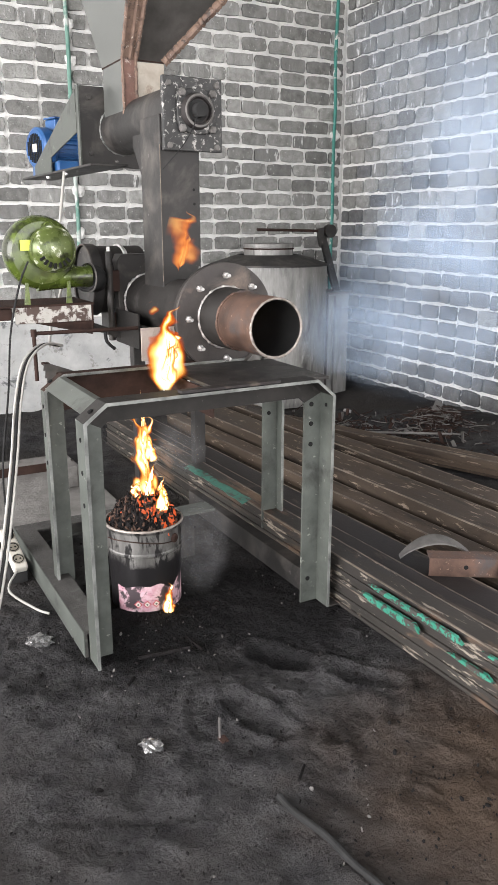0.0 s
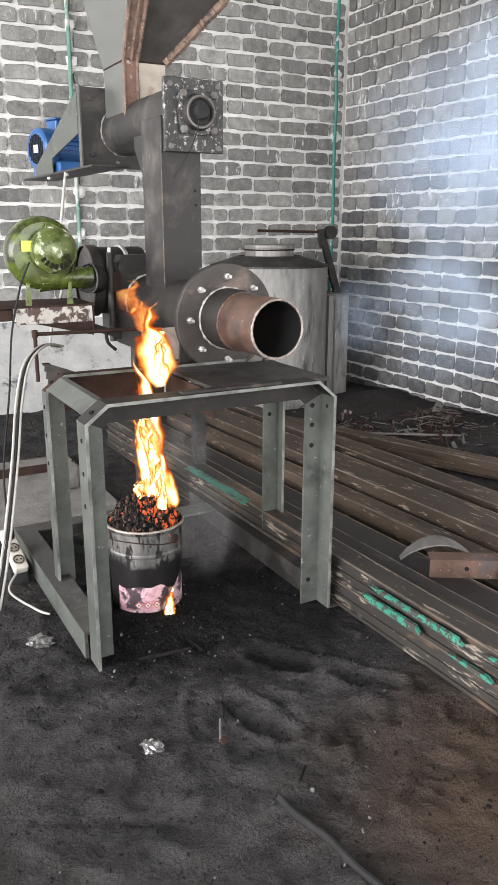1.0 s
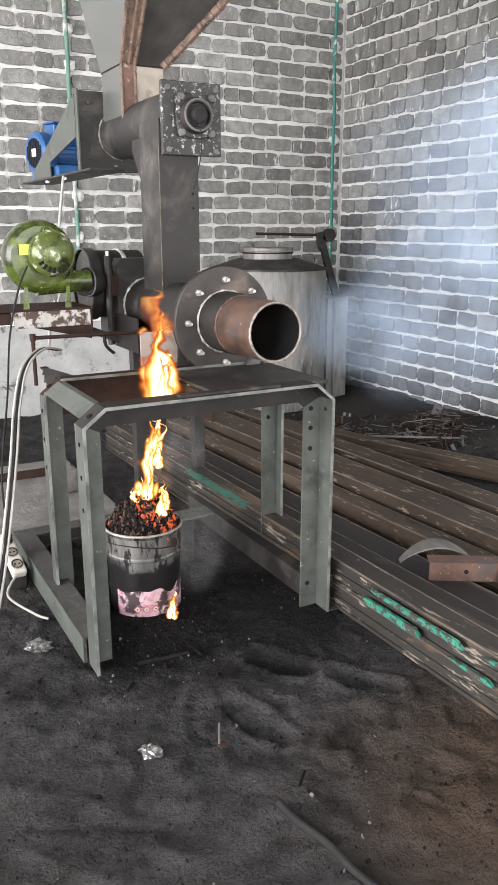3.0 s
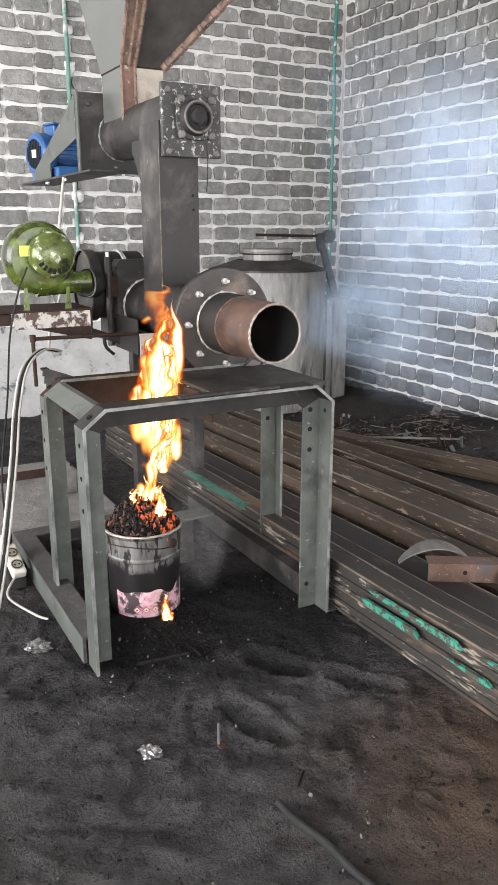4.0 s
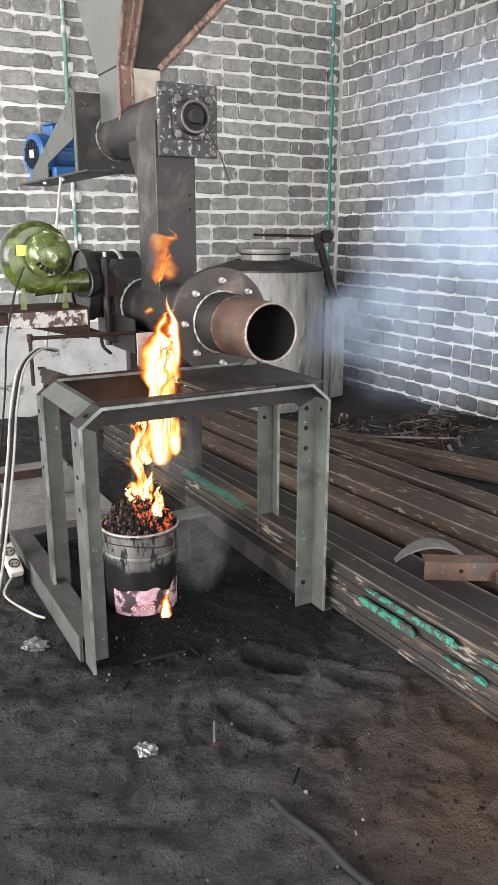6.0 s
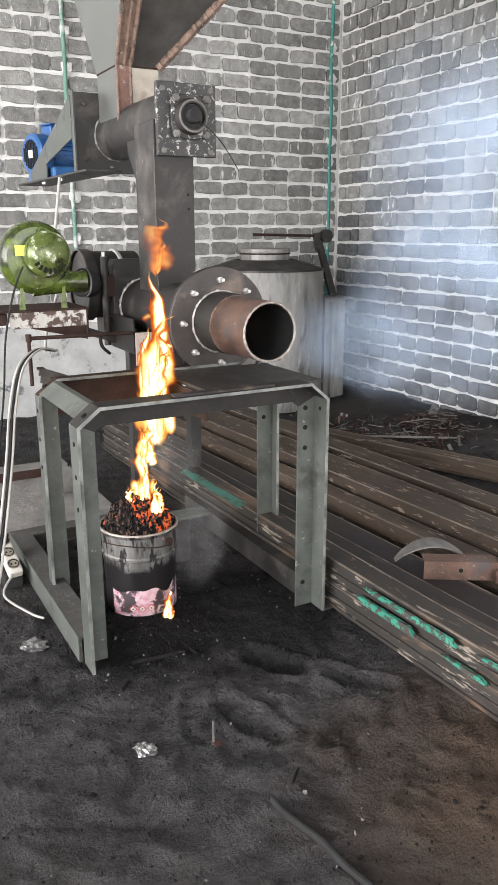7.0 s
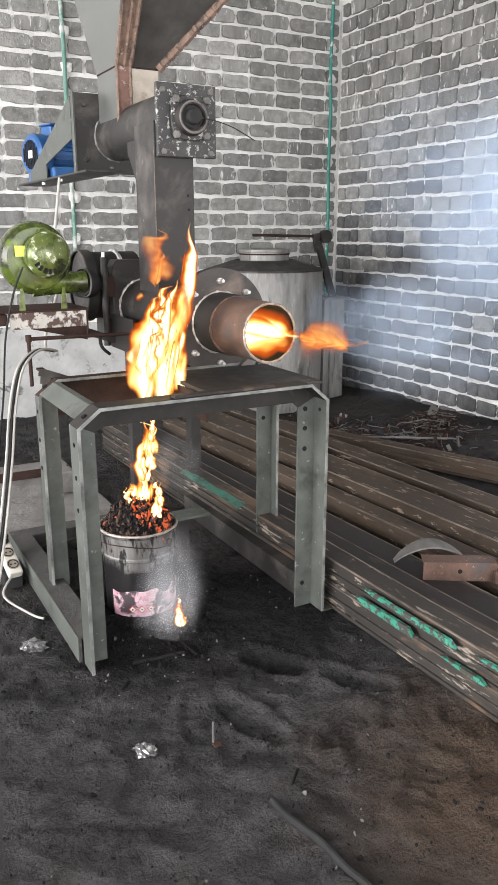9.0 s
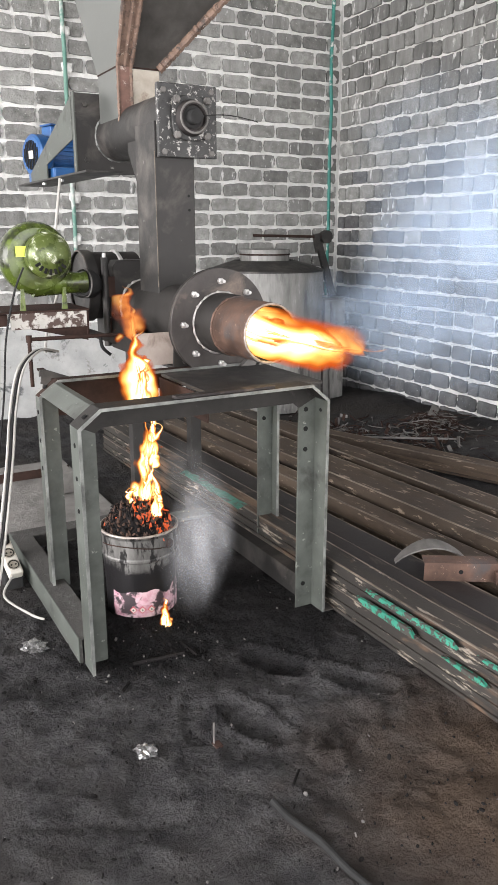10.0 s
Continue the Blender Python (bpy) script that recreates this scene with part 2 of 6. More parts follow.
burnt_band()
M["charred"] = surface("charred_pink_label", (0.34, 0.14, 0.19), (0.56, 0.44, 0.46), 26, (0.6, 0.8), 0, 0.3, 60, 0.002,
                       stain=(0.03, 0.020, 0.024), stain_scale=17, stain_cut=(0.49, 0.56))
M["tank"] = surface("stainless_tank", (0.15, 0.148, 0.142), (0.34, 0.335, 0.32), 7, (0.45, 0.65), 0.45, 0.2, 40, 0.003,
                    stain=(0.085, 0.082, 0.078), stain_scale=5, stain_cut=(0.56, 0.68), chips=(0.46, 0.455, 0.44), chip_scale=14, chip_cut=(0.62, 0.70), stretch=(2.4, 2.4, 0.5))
M["bar_steel"] = surface("rusty_channel_steel", (0.036, 0.028, 0.022), (0.104, 0.078, 0.058), 4, (0.5, 0.75), 0.25, 0.35, 70, 0.002,
                         stain=(0.018, 0.014, 0.012), stain_scale=6, stain_cut=(0.54, 0.66), chips=(0.25, 0.20, 0.155), chip_scale=34, chip_cut=(0.59, 0.65),
                         stretch=(1, 0.25, 1), per_object=0.18)
M["bar_dark"] = surface("dark_mill_steel", (0.021, 0.018, 0.018), (0.045, 0.041, 0.040), 4, (0.5, 0.75), 0.25, 0.3, 70, 0.002,
                        stain=(0.11, 0.090, 0.075), stain_scale=9, stain_cut=(0.56, 0.68), stretch=(1, 0.25, 1), per_object=0.15)
M["bar_green"] = surface("green_streaked_steel", (0.024, 0.022, 0.021), (0.050, 0.045, 0.040), 5, (0.5, 0.75), 0.2, 0.35, 70, 0.002,
                         stain=(0.13, 0.085, 0.058), stain_scale=8, stain_cut=(0.52, 0.62), chips=(0.27, 0.235, 0.195), chip_scale=30, chip_cut=(0.585, 0.64),
                         stretch=(1, 0.22, 1))
M["edge"] = surface("scraped_steel_edge", (0.018, 0.014, 0.012), (0.22, 0.18, 0.145), 22, (0.45, 0.65), 0.4, 0.4, 60, 0.002, stretch=(1, 0.3, 1))
M["edge_grey"] = surface("pale_edge_steel", (0.06, 0.063, 0.06), (0.26, 0.27, 0.255), 12, (0.4, 0.6), 0.4, 0.4, 60, 0.002)
M["green_paint"] = surface("flaking_green_paint", (0.018, 0.15, 0.10), (0.04, 0.26, 0.18), 12, (0.5, 0.7), 0, 0.3, 60, 0.002,
                           stain=(0.045, 0.04, 0.036), stain_scale=42, stain_cut=(0.47, 0.51))
M["green_paint_solid"] = surface("rubbed_green_paint", (0.022, 0.085, 0.062), (0.05, 0.20, 0.148), 14, (0.5, 0.7), 0, 0.3, 60, 0.002,
                                 stain=(0.045, 0.04, 0.036), stain_scale=24, stain_cut=(0.52, 0.60))
M["conduit"] = surface("green_conduit", (0.012, 0.12, 0.10), (0.035, 0.22, 0.18), 9, (0.45, 0.65), 0, 0.2, 40, 0.002,
                       stain=(0.55, 0.56, 0.54), stain_scale=7, stain_cut=(0.57, 0.63))
M["conduit_pale"] = surface("mortar_smeared_conduit", (0.07, 0.19, 0.15), (0.17, 0.30, 0.25), 9, (0.5, 0.7), 0, 0.2, 40, 0.002,
                            stain=(0.55, 0.56, 0.54), stain_scale=4, stain_cut=(0.5, 0.6))
M["plastic"] = surface("old_white_plastic", (0.465, 0.443, 0.390), (0.555, 0.532, 0.480), 9, (0.45, 0.6), 0, 0.1, 50, 0.001,
                       stain=(0.30, 0.27, 0.22), stain_scale=12, stain_cut=(0.58, 0.7))
# Darker copy of the cream plastic: shade in the sockets put into colour.
M["socket_shaded"] = surface("shaded_cream_plastic", (0.16, 0.145, 0.115), (0.28, 0.255, 0.21), 20, (0.5, 0.7))
M["white_cable"] = surface("dusty_white_cable", (0.25, 0.245, 0.225), (0.44, 0.43, 0.40), 9, (0.5, 0.65))
M["scrap"] = surface("scrap_metal", (0.072, 0.068, 0.063), (0.198, 0.189, 0.180), 9, (0.5, 0.75), 0.4, 0.3, 60, 0.002)
M["foil"] = surface("crumpled_foil", (0.05, 0.05, 0.05), (0.42, 0.42, 0.42), 45, (0.15, 0.35), 0.7, 0.3, 60, 0.002)
M["coal"] = surface("burnt_char", (0.006, 0.006, 0.006), (0.020, 0.018, 0.018), 20, (0.7, 0.95), 0, 0.8, 50, 0.006)
M["char_brown"] = surface("half_burnt_wood", (0.030, 0.016, 0.011), (0.085, 0.045, 0.030), 30, (0.75, 0.95), 0, 0.6, 60, 0.004)
M["roofing"] = surface("roof_sheet", (0.16, 0.16, 0.16), (0.24, 0.24, 0.24), 3, (0.5, 0.7), 0.2)


def flame_material(name, colours, strength, thick, ragged=1.0, rim=0.5, cooling=0.34, soft=0.34, profile=((0.0, 0.42), (0.16, 0.9), (0.4, 0.78), (0.7, 0.42), (1.0, 0.0))):
    """Burning gas in a unit lick (height 1, half width 1): bright at its axis, torn and thinning to clear air outwards."""
    m, nt, nodes, links, bsdf = nodes_of(name)
    nodes.remove(bsdf)
    co = nodes.new("ShaderNodeTexCoord").outputs["Object"]
    info = nodes.new("ShaderNodeObjectInfo").outputs["Random"]
    seed = nodes.new("ShaderNodeVectorMath")
    seed.operation = "MULTIPLY_ADD"
    seed.inputs[1].default_value = (31, 17, 43)
    links.new(info, seed.inputs[0])
    links.new(co, seed.inputs[2])
    sep = nodes.new("ShaderNodeSeparateXYZ")
    links.new(co, sep.inputs[0])
    x, y, z = sep.outputs
    wx = math_node(nt, "SUBTRACT", noise_of(nt, seed.outputs[0], 1.0, 2, 0.5, (0.35, 0.35, 2.6)), 0.5)
    amp = math_node(nt, "MULTIPLY_ADD", z, 4.2 * ragged, 0.5)
    x2 = math_node(nt, "MULTIPLY_ADD", wx, amp, x)
    r = math_node(nt, "SQRT", math_node(nt, "ADD", math_node(nt, "MULTIPLY", x2, x2), math_node(nt, "MULTIPLY", y, y)))
    prof = ramp(nt, z, [(p, (v, v, v)) for p, v in profile], "EASE")
    d = math_node(nt, "DIVIDE", r, math_node(nt, "MULTIPLY_ADD", prof, 1.0 if rim < 1 else 1.35, 0.02))
    fine = math_node(nt, "SUBTRACT", noise_of(nt, seed.outputs[0], 1.0, 1.6, 0.4, (1.1, 1.1, 1.7), 0.3), 0.55)
    v = math_node(nt, "MULTIPLY_ADD", fine, 2.1 * ragged, math_node(nt, "SUBTRACT", 1.0, d))
    ends = ramp(nt, z, [(0.0, (0, 0, 0)), (0.08, (1, 1, 1)), (0.8, (1, 1, 1)), (1.0, (0, 0, 0))])
    side = math_node(nt, "SUBTRACT", 1.0, math_node(nt, "POWER", math_node(nt, "MULTIPLY", math_node(nt, "ABSOLUTE", x), rim), 4.0))
    alpha = math_node(nt, "MULTIPLY", ramp(nt, v, [(0.03, (0, 0, 0)), (soft, (thick, thick, thick))], "EASE"), math_node(nt, "MULTIPLY", ends, side))
    em, tr, mx = nodes.new("ShaderNodeEmission"), nodes.new("ShaderNodeBsdfTransparent"), nodes.new("ShaderNodeMixShader")
    heat = math_node(nt, "MULTIPLY_ADD", z, -cooling, v)
    links.new(ramp(nt, heat, colours), em.inputs["Color"])
    links.new(ramp_value(nt, heat, strength), em.inputs["Strength"])
    links.new(alpha, mx.inputs[0])
    links.new(tr.outputs[0], mx.inputs[1])
    links.new(em.outputs[0], mx.inputs[2])
    links.new(mx.outputs[0], nodes["Material Output"].inputs[0])
    return m


def ramp_value(nt, fac, pair):
    mr = nt.nodes.new("ShaderNodeMapRange")
    mr.inputs["From Min"].default_value, mr.inputs["From Max"].default_value = 0.1, 1.0
    mr.inputs["To Min"].default_value, mr.inputs["To Max"].default_value = pair
    nt.links.new(fac, mr.inputs[0])
    return mr.outputs[0]


matt(("soil", "coal", "rust_dark", "concrete", "rubber", "hollow"), 0.04)
matt(("brick", "brick_limed", "brick_dusky", "mortar", "plaster", "bar_steel", "bar_dark", "bar_green", "steel_soot"), 0.22)
HOT = [(0.03, (1.0, 0.14, 0.015)), (0.18, (1.0, 0.30, 0.04)), (0.36, (1.0, 0.56, 0.15)), (0.58, (1.0, 0.82, 0.46))]
COOL = [(0.05, (0.95, 0.14, 0.04)), (0.4, (1.0, 0.26, 0.06)), (0.9, (1.0, 0.45, 0.12))]
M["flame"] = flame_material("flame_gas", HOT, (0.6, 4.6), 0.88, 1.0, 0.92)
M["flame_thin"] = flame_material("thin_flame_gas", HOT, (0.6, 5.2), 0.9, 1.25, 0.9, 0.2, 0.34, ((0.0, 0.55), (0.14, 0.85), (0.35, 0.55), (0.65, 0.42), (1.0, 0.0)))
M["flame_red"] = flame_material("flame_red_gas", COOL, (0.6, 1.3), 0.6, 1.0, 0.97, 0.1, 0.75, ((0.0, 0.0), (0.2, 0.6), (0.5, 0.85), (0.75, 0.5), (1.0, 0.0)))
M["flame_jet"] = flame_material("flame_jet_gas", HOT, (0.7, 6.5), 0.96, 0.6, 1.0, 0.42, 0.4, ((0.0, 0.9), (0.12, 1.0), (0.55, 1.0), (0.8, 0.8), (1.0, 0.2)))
M["ember"] = nodes_of("ember")[0]
em_b = M["ember"].node_tree.nodes["Principled BSDF"]
em_b.inputs["Base Color"].default_value = (0.05, 0.02, 0.01, 1)
em_b.inputs["Emission Color"].default_value, em_b.inputs["Emission Strength"].default_value = (1.0, 0.13, 0.02, 1), 0.55


def smoke_material(name, density, colour, seed):
    """Smoke whose density fades to nothing towards the rim of its billow."""
    m, nt, nodes, links, bsdf = nodes_of(name)
    nodes.remove(bsdf)
    tc = nodes.new("ShaderNodeTexCoord")
    ln = nodes.new("ShaderNodeVectorMath")
    ln.operation = "LENGTH"
    links.new(tc.outputs["Object"], ln.inputs[0])
    fall = ramp(nt, ln.outputs["Value"], [(0.0, (1, 1, 1)), (0.5, (0.5, 0.5, 0.5)), (0.95, (0, 0, 0))], "EASE")
    off = nodes.new("ShaderNodeMapping")
    off.inputs["Location"].default_value = (seed * 3.1, seed * 1.7, seed)
    links.new(tc.outputs["Object"], off.inputs[0])
    n = ramp(nt, noise_of(nt, off.outputs[0], 1.9, 5, 0.5, None, 0.6), [(0.30, (0.0, 0.0, 0.0)), (0.76, (1, 1, 1))])
    mul = nodes.new("ShaderNodeMath")
    mul.operation = "MULTIPLY"
    links.new(fall, mul.inputs[0])
    links.new(n, mul.inputs[1])
    mul2 = nodes.new("ShaderNodeMath")
    mul2.operation = "MULTIPLY"
    mul2.inputs[1].default_value = density
    links.new(mul.outputs[0], mul2.inputs[0])
    df, tl, tr = (nodes.new("ShaderNodeBsdf" + k) for k in ("Diffuse", "Translucent", "Transparent"))
    df.inputs["Color"].default_value = tl.inputs["Color"].default_value = (*colour, 1)
    half, mx = nodes.new("ShaderNodeMixShader"), nodes.new("ShaderNodeMixShader")
    half.inputs[0].default_value = 0.35
    links.new(df.outputs[0], half.inputs[1])
    links.new(tl.outputs[0], half.inputs[2])
    links.new(mul2.outputs[0], mx.inputs[0])
    links.new(tr.outputs[0], mx.inputs[1])
    links.new(half.outputs[0], mx.inputs[2])
    links.new(mx.outputs[0], nodes["Material Output"].inputs[0])
    return m


M["smoke_thick"] = smoke_material("smoke_thick", 0.48, (0.64, 0.79, 1.0), 1)
M["smoke_thin"] = smoke_material("smoke_thin", 0.24, (0.64, 0.79, 1.0), 2)
M["smoke_grey"] = smoke_material("smoke_grey", 0.36, (0.70, 0.71, 0.74), 5)
M["smoke_faint"] = smoke_material("smoke_faint", 0.10, (0.70, 0.70, 0.72), 3)


# ---- mesh helpers ----
def thing(name, at, label, category, group="", kind=""):
    ob = new(name)
    ob.location = at
    ob.empty_display_size = 0.1
    return tagged(ob, label, category, group, kind)


def world_origin(ob):
    v = Vector((0, 0, 0))
    while ob is not None:
        v += ob.location
        ob = ob.parent
    return v


def part(name, bm, material, parent, label="", smooth=False, at=None):
    """Links a bmesh, modelled in the room's own metres, as one mesh under a thing or a part."""
    me = bpy.data.meshes.new(name)
    if parent is not None:
        bmesh.ops.translate(bm, vec=-world_origin(parent), verts=bm.verts)
    if at is not None:
        bmesh.ops.translate(bm, vec=-Vector(at) + (world_origin(parent) if parent else Vector()), verts=bm.verts)
    bmesh.ops.recalc_face_normals(bm, faces=bm.faces)
    if smooth:
        for f in bm.faces:
            f.smooth = True
        for e in bm.edges:
            if len(e.link_faces) == 2 and e.calc_face_angle(0) > 0.6:
                e.smooth = False
    bm.to_mesh(me)
    bm.free()
    me.materials.append(M[material])
    ob = new(name, me)
    if parent is not None:
        ob.parent = parent
    if at is not None:
        ob.location = Vector(at) - (world_origin(parent) if parent else Vector())
    if label:
        ob["label"] = label
    return ob


def box(lo, hi, bevel=0.0, bm=None, m=None):
    """A box between two corners, in the room's metres."""
    own = bmesh.new()
    c = [(a + b) / 2 for a, b in zip(lo, hi)]
    s = [abs(b - a) for a, b in zip(lo, hi)]
    bmesh.ops.create_cube(own, size=1, matrix=Matrix.Translation(c) @ Matrix.Diagonal((*s, 1)))
    if bevel:
        bmesh.ops.bevel(own, geom=own.edges[:], offset=min(bevel, min(s) * 0.45), segments=2, profile=0.5, affect="EDGES")
    if m is not None:
        bmesh.ops.transform(own, matrix=m, verts=own.verts)
    return join(bm, own)


def join(bm, own):
    if bm is None:
        return own
    me = bpy.data.meshes.new("tmp")
    own.to_mesh(me)
    own.free()
    bm.from_mesh(me)
    bpy.data.meshes.remove(me)
    return bm


def turned(profile, origin, axis, segs=40, bm=None, close=False):
    """A body of revolution: rows of (along, radius) about an axis from an origin."""
    own = bmesh.new()
    rot = Vector((0, 0, 1)).rotation_difference(Vector(axis)).to_matrix()
    o = Vector(origin)
    rings = []
    for a, r in profile:
        if r < 1e-5:
            rings.append([own.verts.new(o + rot @ Vector((0, 0, a)))])
        else:
            rings.append([own.verts.new(o + rot @ Vector((r * math.cos(t), r * math.sin(t), a))) for t in (math.tau * i / segs for i in range(segs))])
    pairs = list(zip(rings, rings[1:])) + ([(rings[-1], rings[0])] if close else [])
    for a, b in pairs:
        if len(a) == 1 and len(b) == 1:
            continue
        for i in range(segs):
            j = (i + 1) % segs
            if len(a) == 1:
                own.faces.new((a[0], b[i], b[j]))
            elif len(b) == 1:
                own.faces.new((a[i], b[0], a[j]))
            else:
                own.faces.new((a[i], b[i], b[j], a[j]))
    return join(bm, own)


def rod(p, q, r, segs=16, bm=None, r2=None):
    p, q = Vector(p), Vector(q)
    h = (q - p).length
    r2 = r if r2 is None else r2
    return turned([(0, 0), (0, r), (h, r2), (h, 0)], p, q - p, segs, bm)


def ring(centre, axis, big, small, segs=40, bm=None, rough=0.0):
    """A bead or rim: a torus, uneven where it is a weld."""
    own = bmesh.new()
    rot = Vector((0, 0, 1)).rotation_difference(Vector(axis)).to_matrix()
    rows = []
    for i in range(segs):
        t = math.tau * i / segs
        s = small * (1 + rough * (random.random() - 0.5))
        rows.append([own.verts.new(Vector(centre) + rot @ Vector(((big + s * math.cos(u)) * math.cos(t), (big + s * math.cos(u)) * math.sin(t), s * math.sin(u))))
                     for u in (math.tau * k / 8 for k in range(8))])
    for i in range(segs):
        a, b = rows[i], rows[(i + 1) % segs]
        for k in range(8):
            own.faces.new((a[k], b[k], b[(k + 1) % 8], a[(k + 1) % 8]))
    return join(bm, own)


def tube_along(points, r, segs=8, bm=None, steps=8):
    """A cable: a round tube along a smooth line through the points."""
    own = bmesh.new()
    pts = [Vector(p) for p in points]
    line = []
    for i in range(len(pts) - 1):
        p0, p1, p2, p3 = pts[max(i - 1, 0)], pts[i], pts[i + 1], pts[min(i + 2, len(pts) - 1)]
        for k in range(steps):
            u = k / steps
            line.append(0.5 * (2 * p1 + (p2 - p0) * u + (2 * p0 - 5 * p1 + 4 * p2 - p3) * u * u + (3 * p1 - p0 - 3 * p2 + p3) * u ** 3))
    line.append(pts[-1])
    rings = []
    up = Vector((0.31, 0.2, 0.93))
    for i, p in enumerate(line):
        d = (line[min(i + 1, len(line) - 1)] - line[max(i - 1, 0)]).normalized()
        a = d.cross(up).normalized()
        b = d.cross(a)
        rings.append([own.verts.new(p + r * (math.cos(t) * a + math.sin(t) * b)) for t in (math.tau * k / segs for k in range(segs))])
    for a, b in zip(rings, rings[1:]):
        for k in range(segs):
            own.faces.new((a[k], a[(k + 1) % segs], b[(k + 1) % segs], b[k]))
    own.faces.new(rings[0])
    own.faces.new(rings[-1][::-1])
    return join(bm, own)


def prism(outline, axis, lo, hi, bevel=0.0, bm=None):
    """A plate: an outline of (u, v) pulled from lo to hi along axis x, y or z."""
    own = bmesh.new()
    place = {"x": lambda u, v, w: (w, u, v), "y": lambda u, v, w: (u, w, v), "z": lambda u, v, w: (u, v, w)}[axis]
    a = [own.verts.new(place(u, v, lo)) for u, v in outline]
    b = [own.verts.new(place(u, v, hi)) for u, v in outline]
    n = len(outline)
    own.faces.new(a)
    own.faces.new(b[::-1])
    for i in range(n):
        own.faces.new((a[i], b[i], b[(i + 1) % n], a[(i + 1) % n]))
    if bevel:
        bmesh.ops.bevel(own, geom=own.edges[:], offset=bevel, segments=1, affect="EDGES")
    return join(bm, own)


def strip_along(path, d0, d1, y0, y1, bm=None, first=0, last=None):
    """A bent flat strip: follows a line in x and z, between two distances to its inner side and two values of y."""
    own = bmesh.new()
    pts = [Vector(p) for p in path]
    rows = []
    for i, p in enumerate(pts):
        dirs = []
        if i:
            dirs.append((p - pts[i - 1]).normalized())
        if i < len(pts) - 1:
            dirs.append((pts[i + 1] - p).normalized())
        ns = [Vector((d.y, -d.x)) for d in dirs]
        n = sum(ns, Vector((0, 0))).normalized()
        n /= max(0.3, n.dot(ns[0]))
        rows.append([own.verts.new((p.x + n.x * d, y, p.y + n.y * d)) for d, y in ((d0, y0), (d0, y1), (d1, y1), (d1, y0))])
    drop = rows[:first] + (rows[last + 1:] if last is not None else [])
    rows = rows[first:None if last is None else last + 1]
    for row in drop:
        for v in row:
            own.verts.remove(v)
    for a, b in zip(rows, rows[1:]):
        for k in range(4):
            own.faces.new((a[k], b[k], b[(k + 1) % 4], a[(k + 1) % 4]))
    own.faces.new(rows[0])
    own.faces.new(rows[-1][::-1])
    return join(bm, own)


def hex_bolt(name, at, axis, r, parent, material="bright", stud=0.0, label=""):
    """A bolt head, with the thread's end where it stands out."""
    ax = Vector(axis).normalized()
    b = turned([(0, 0), (0, r), (r * 0.9, r), (r * 1.1, r * 0.8), (r * 1.1, 0)], at, ax, 6)
    if stud:
        b = turned([(0, 0), (0, r * 0.52), (stud, r * 0.52), (stud, 0)], Vector(at), ax, 12, b)
    return part(name, b, material, parent, label)


# ---- the shed ----
ROW, PITCH = 0.124, 0.262


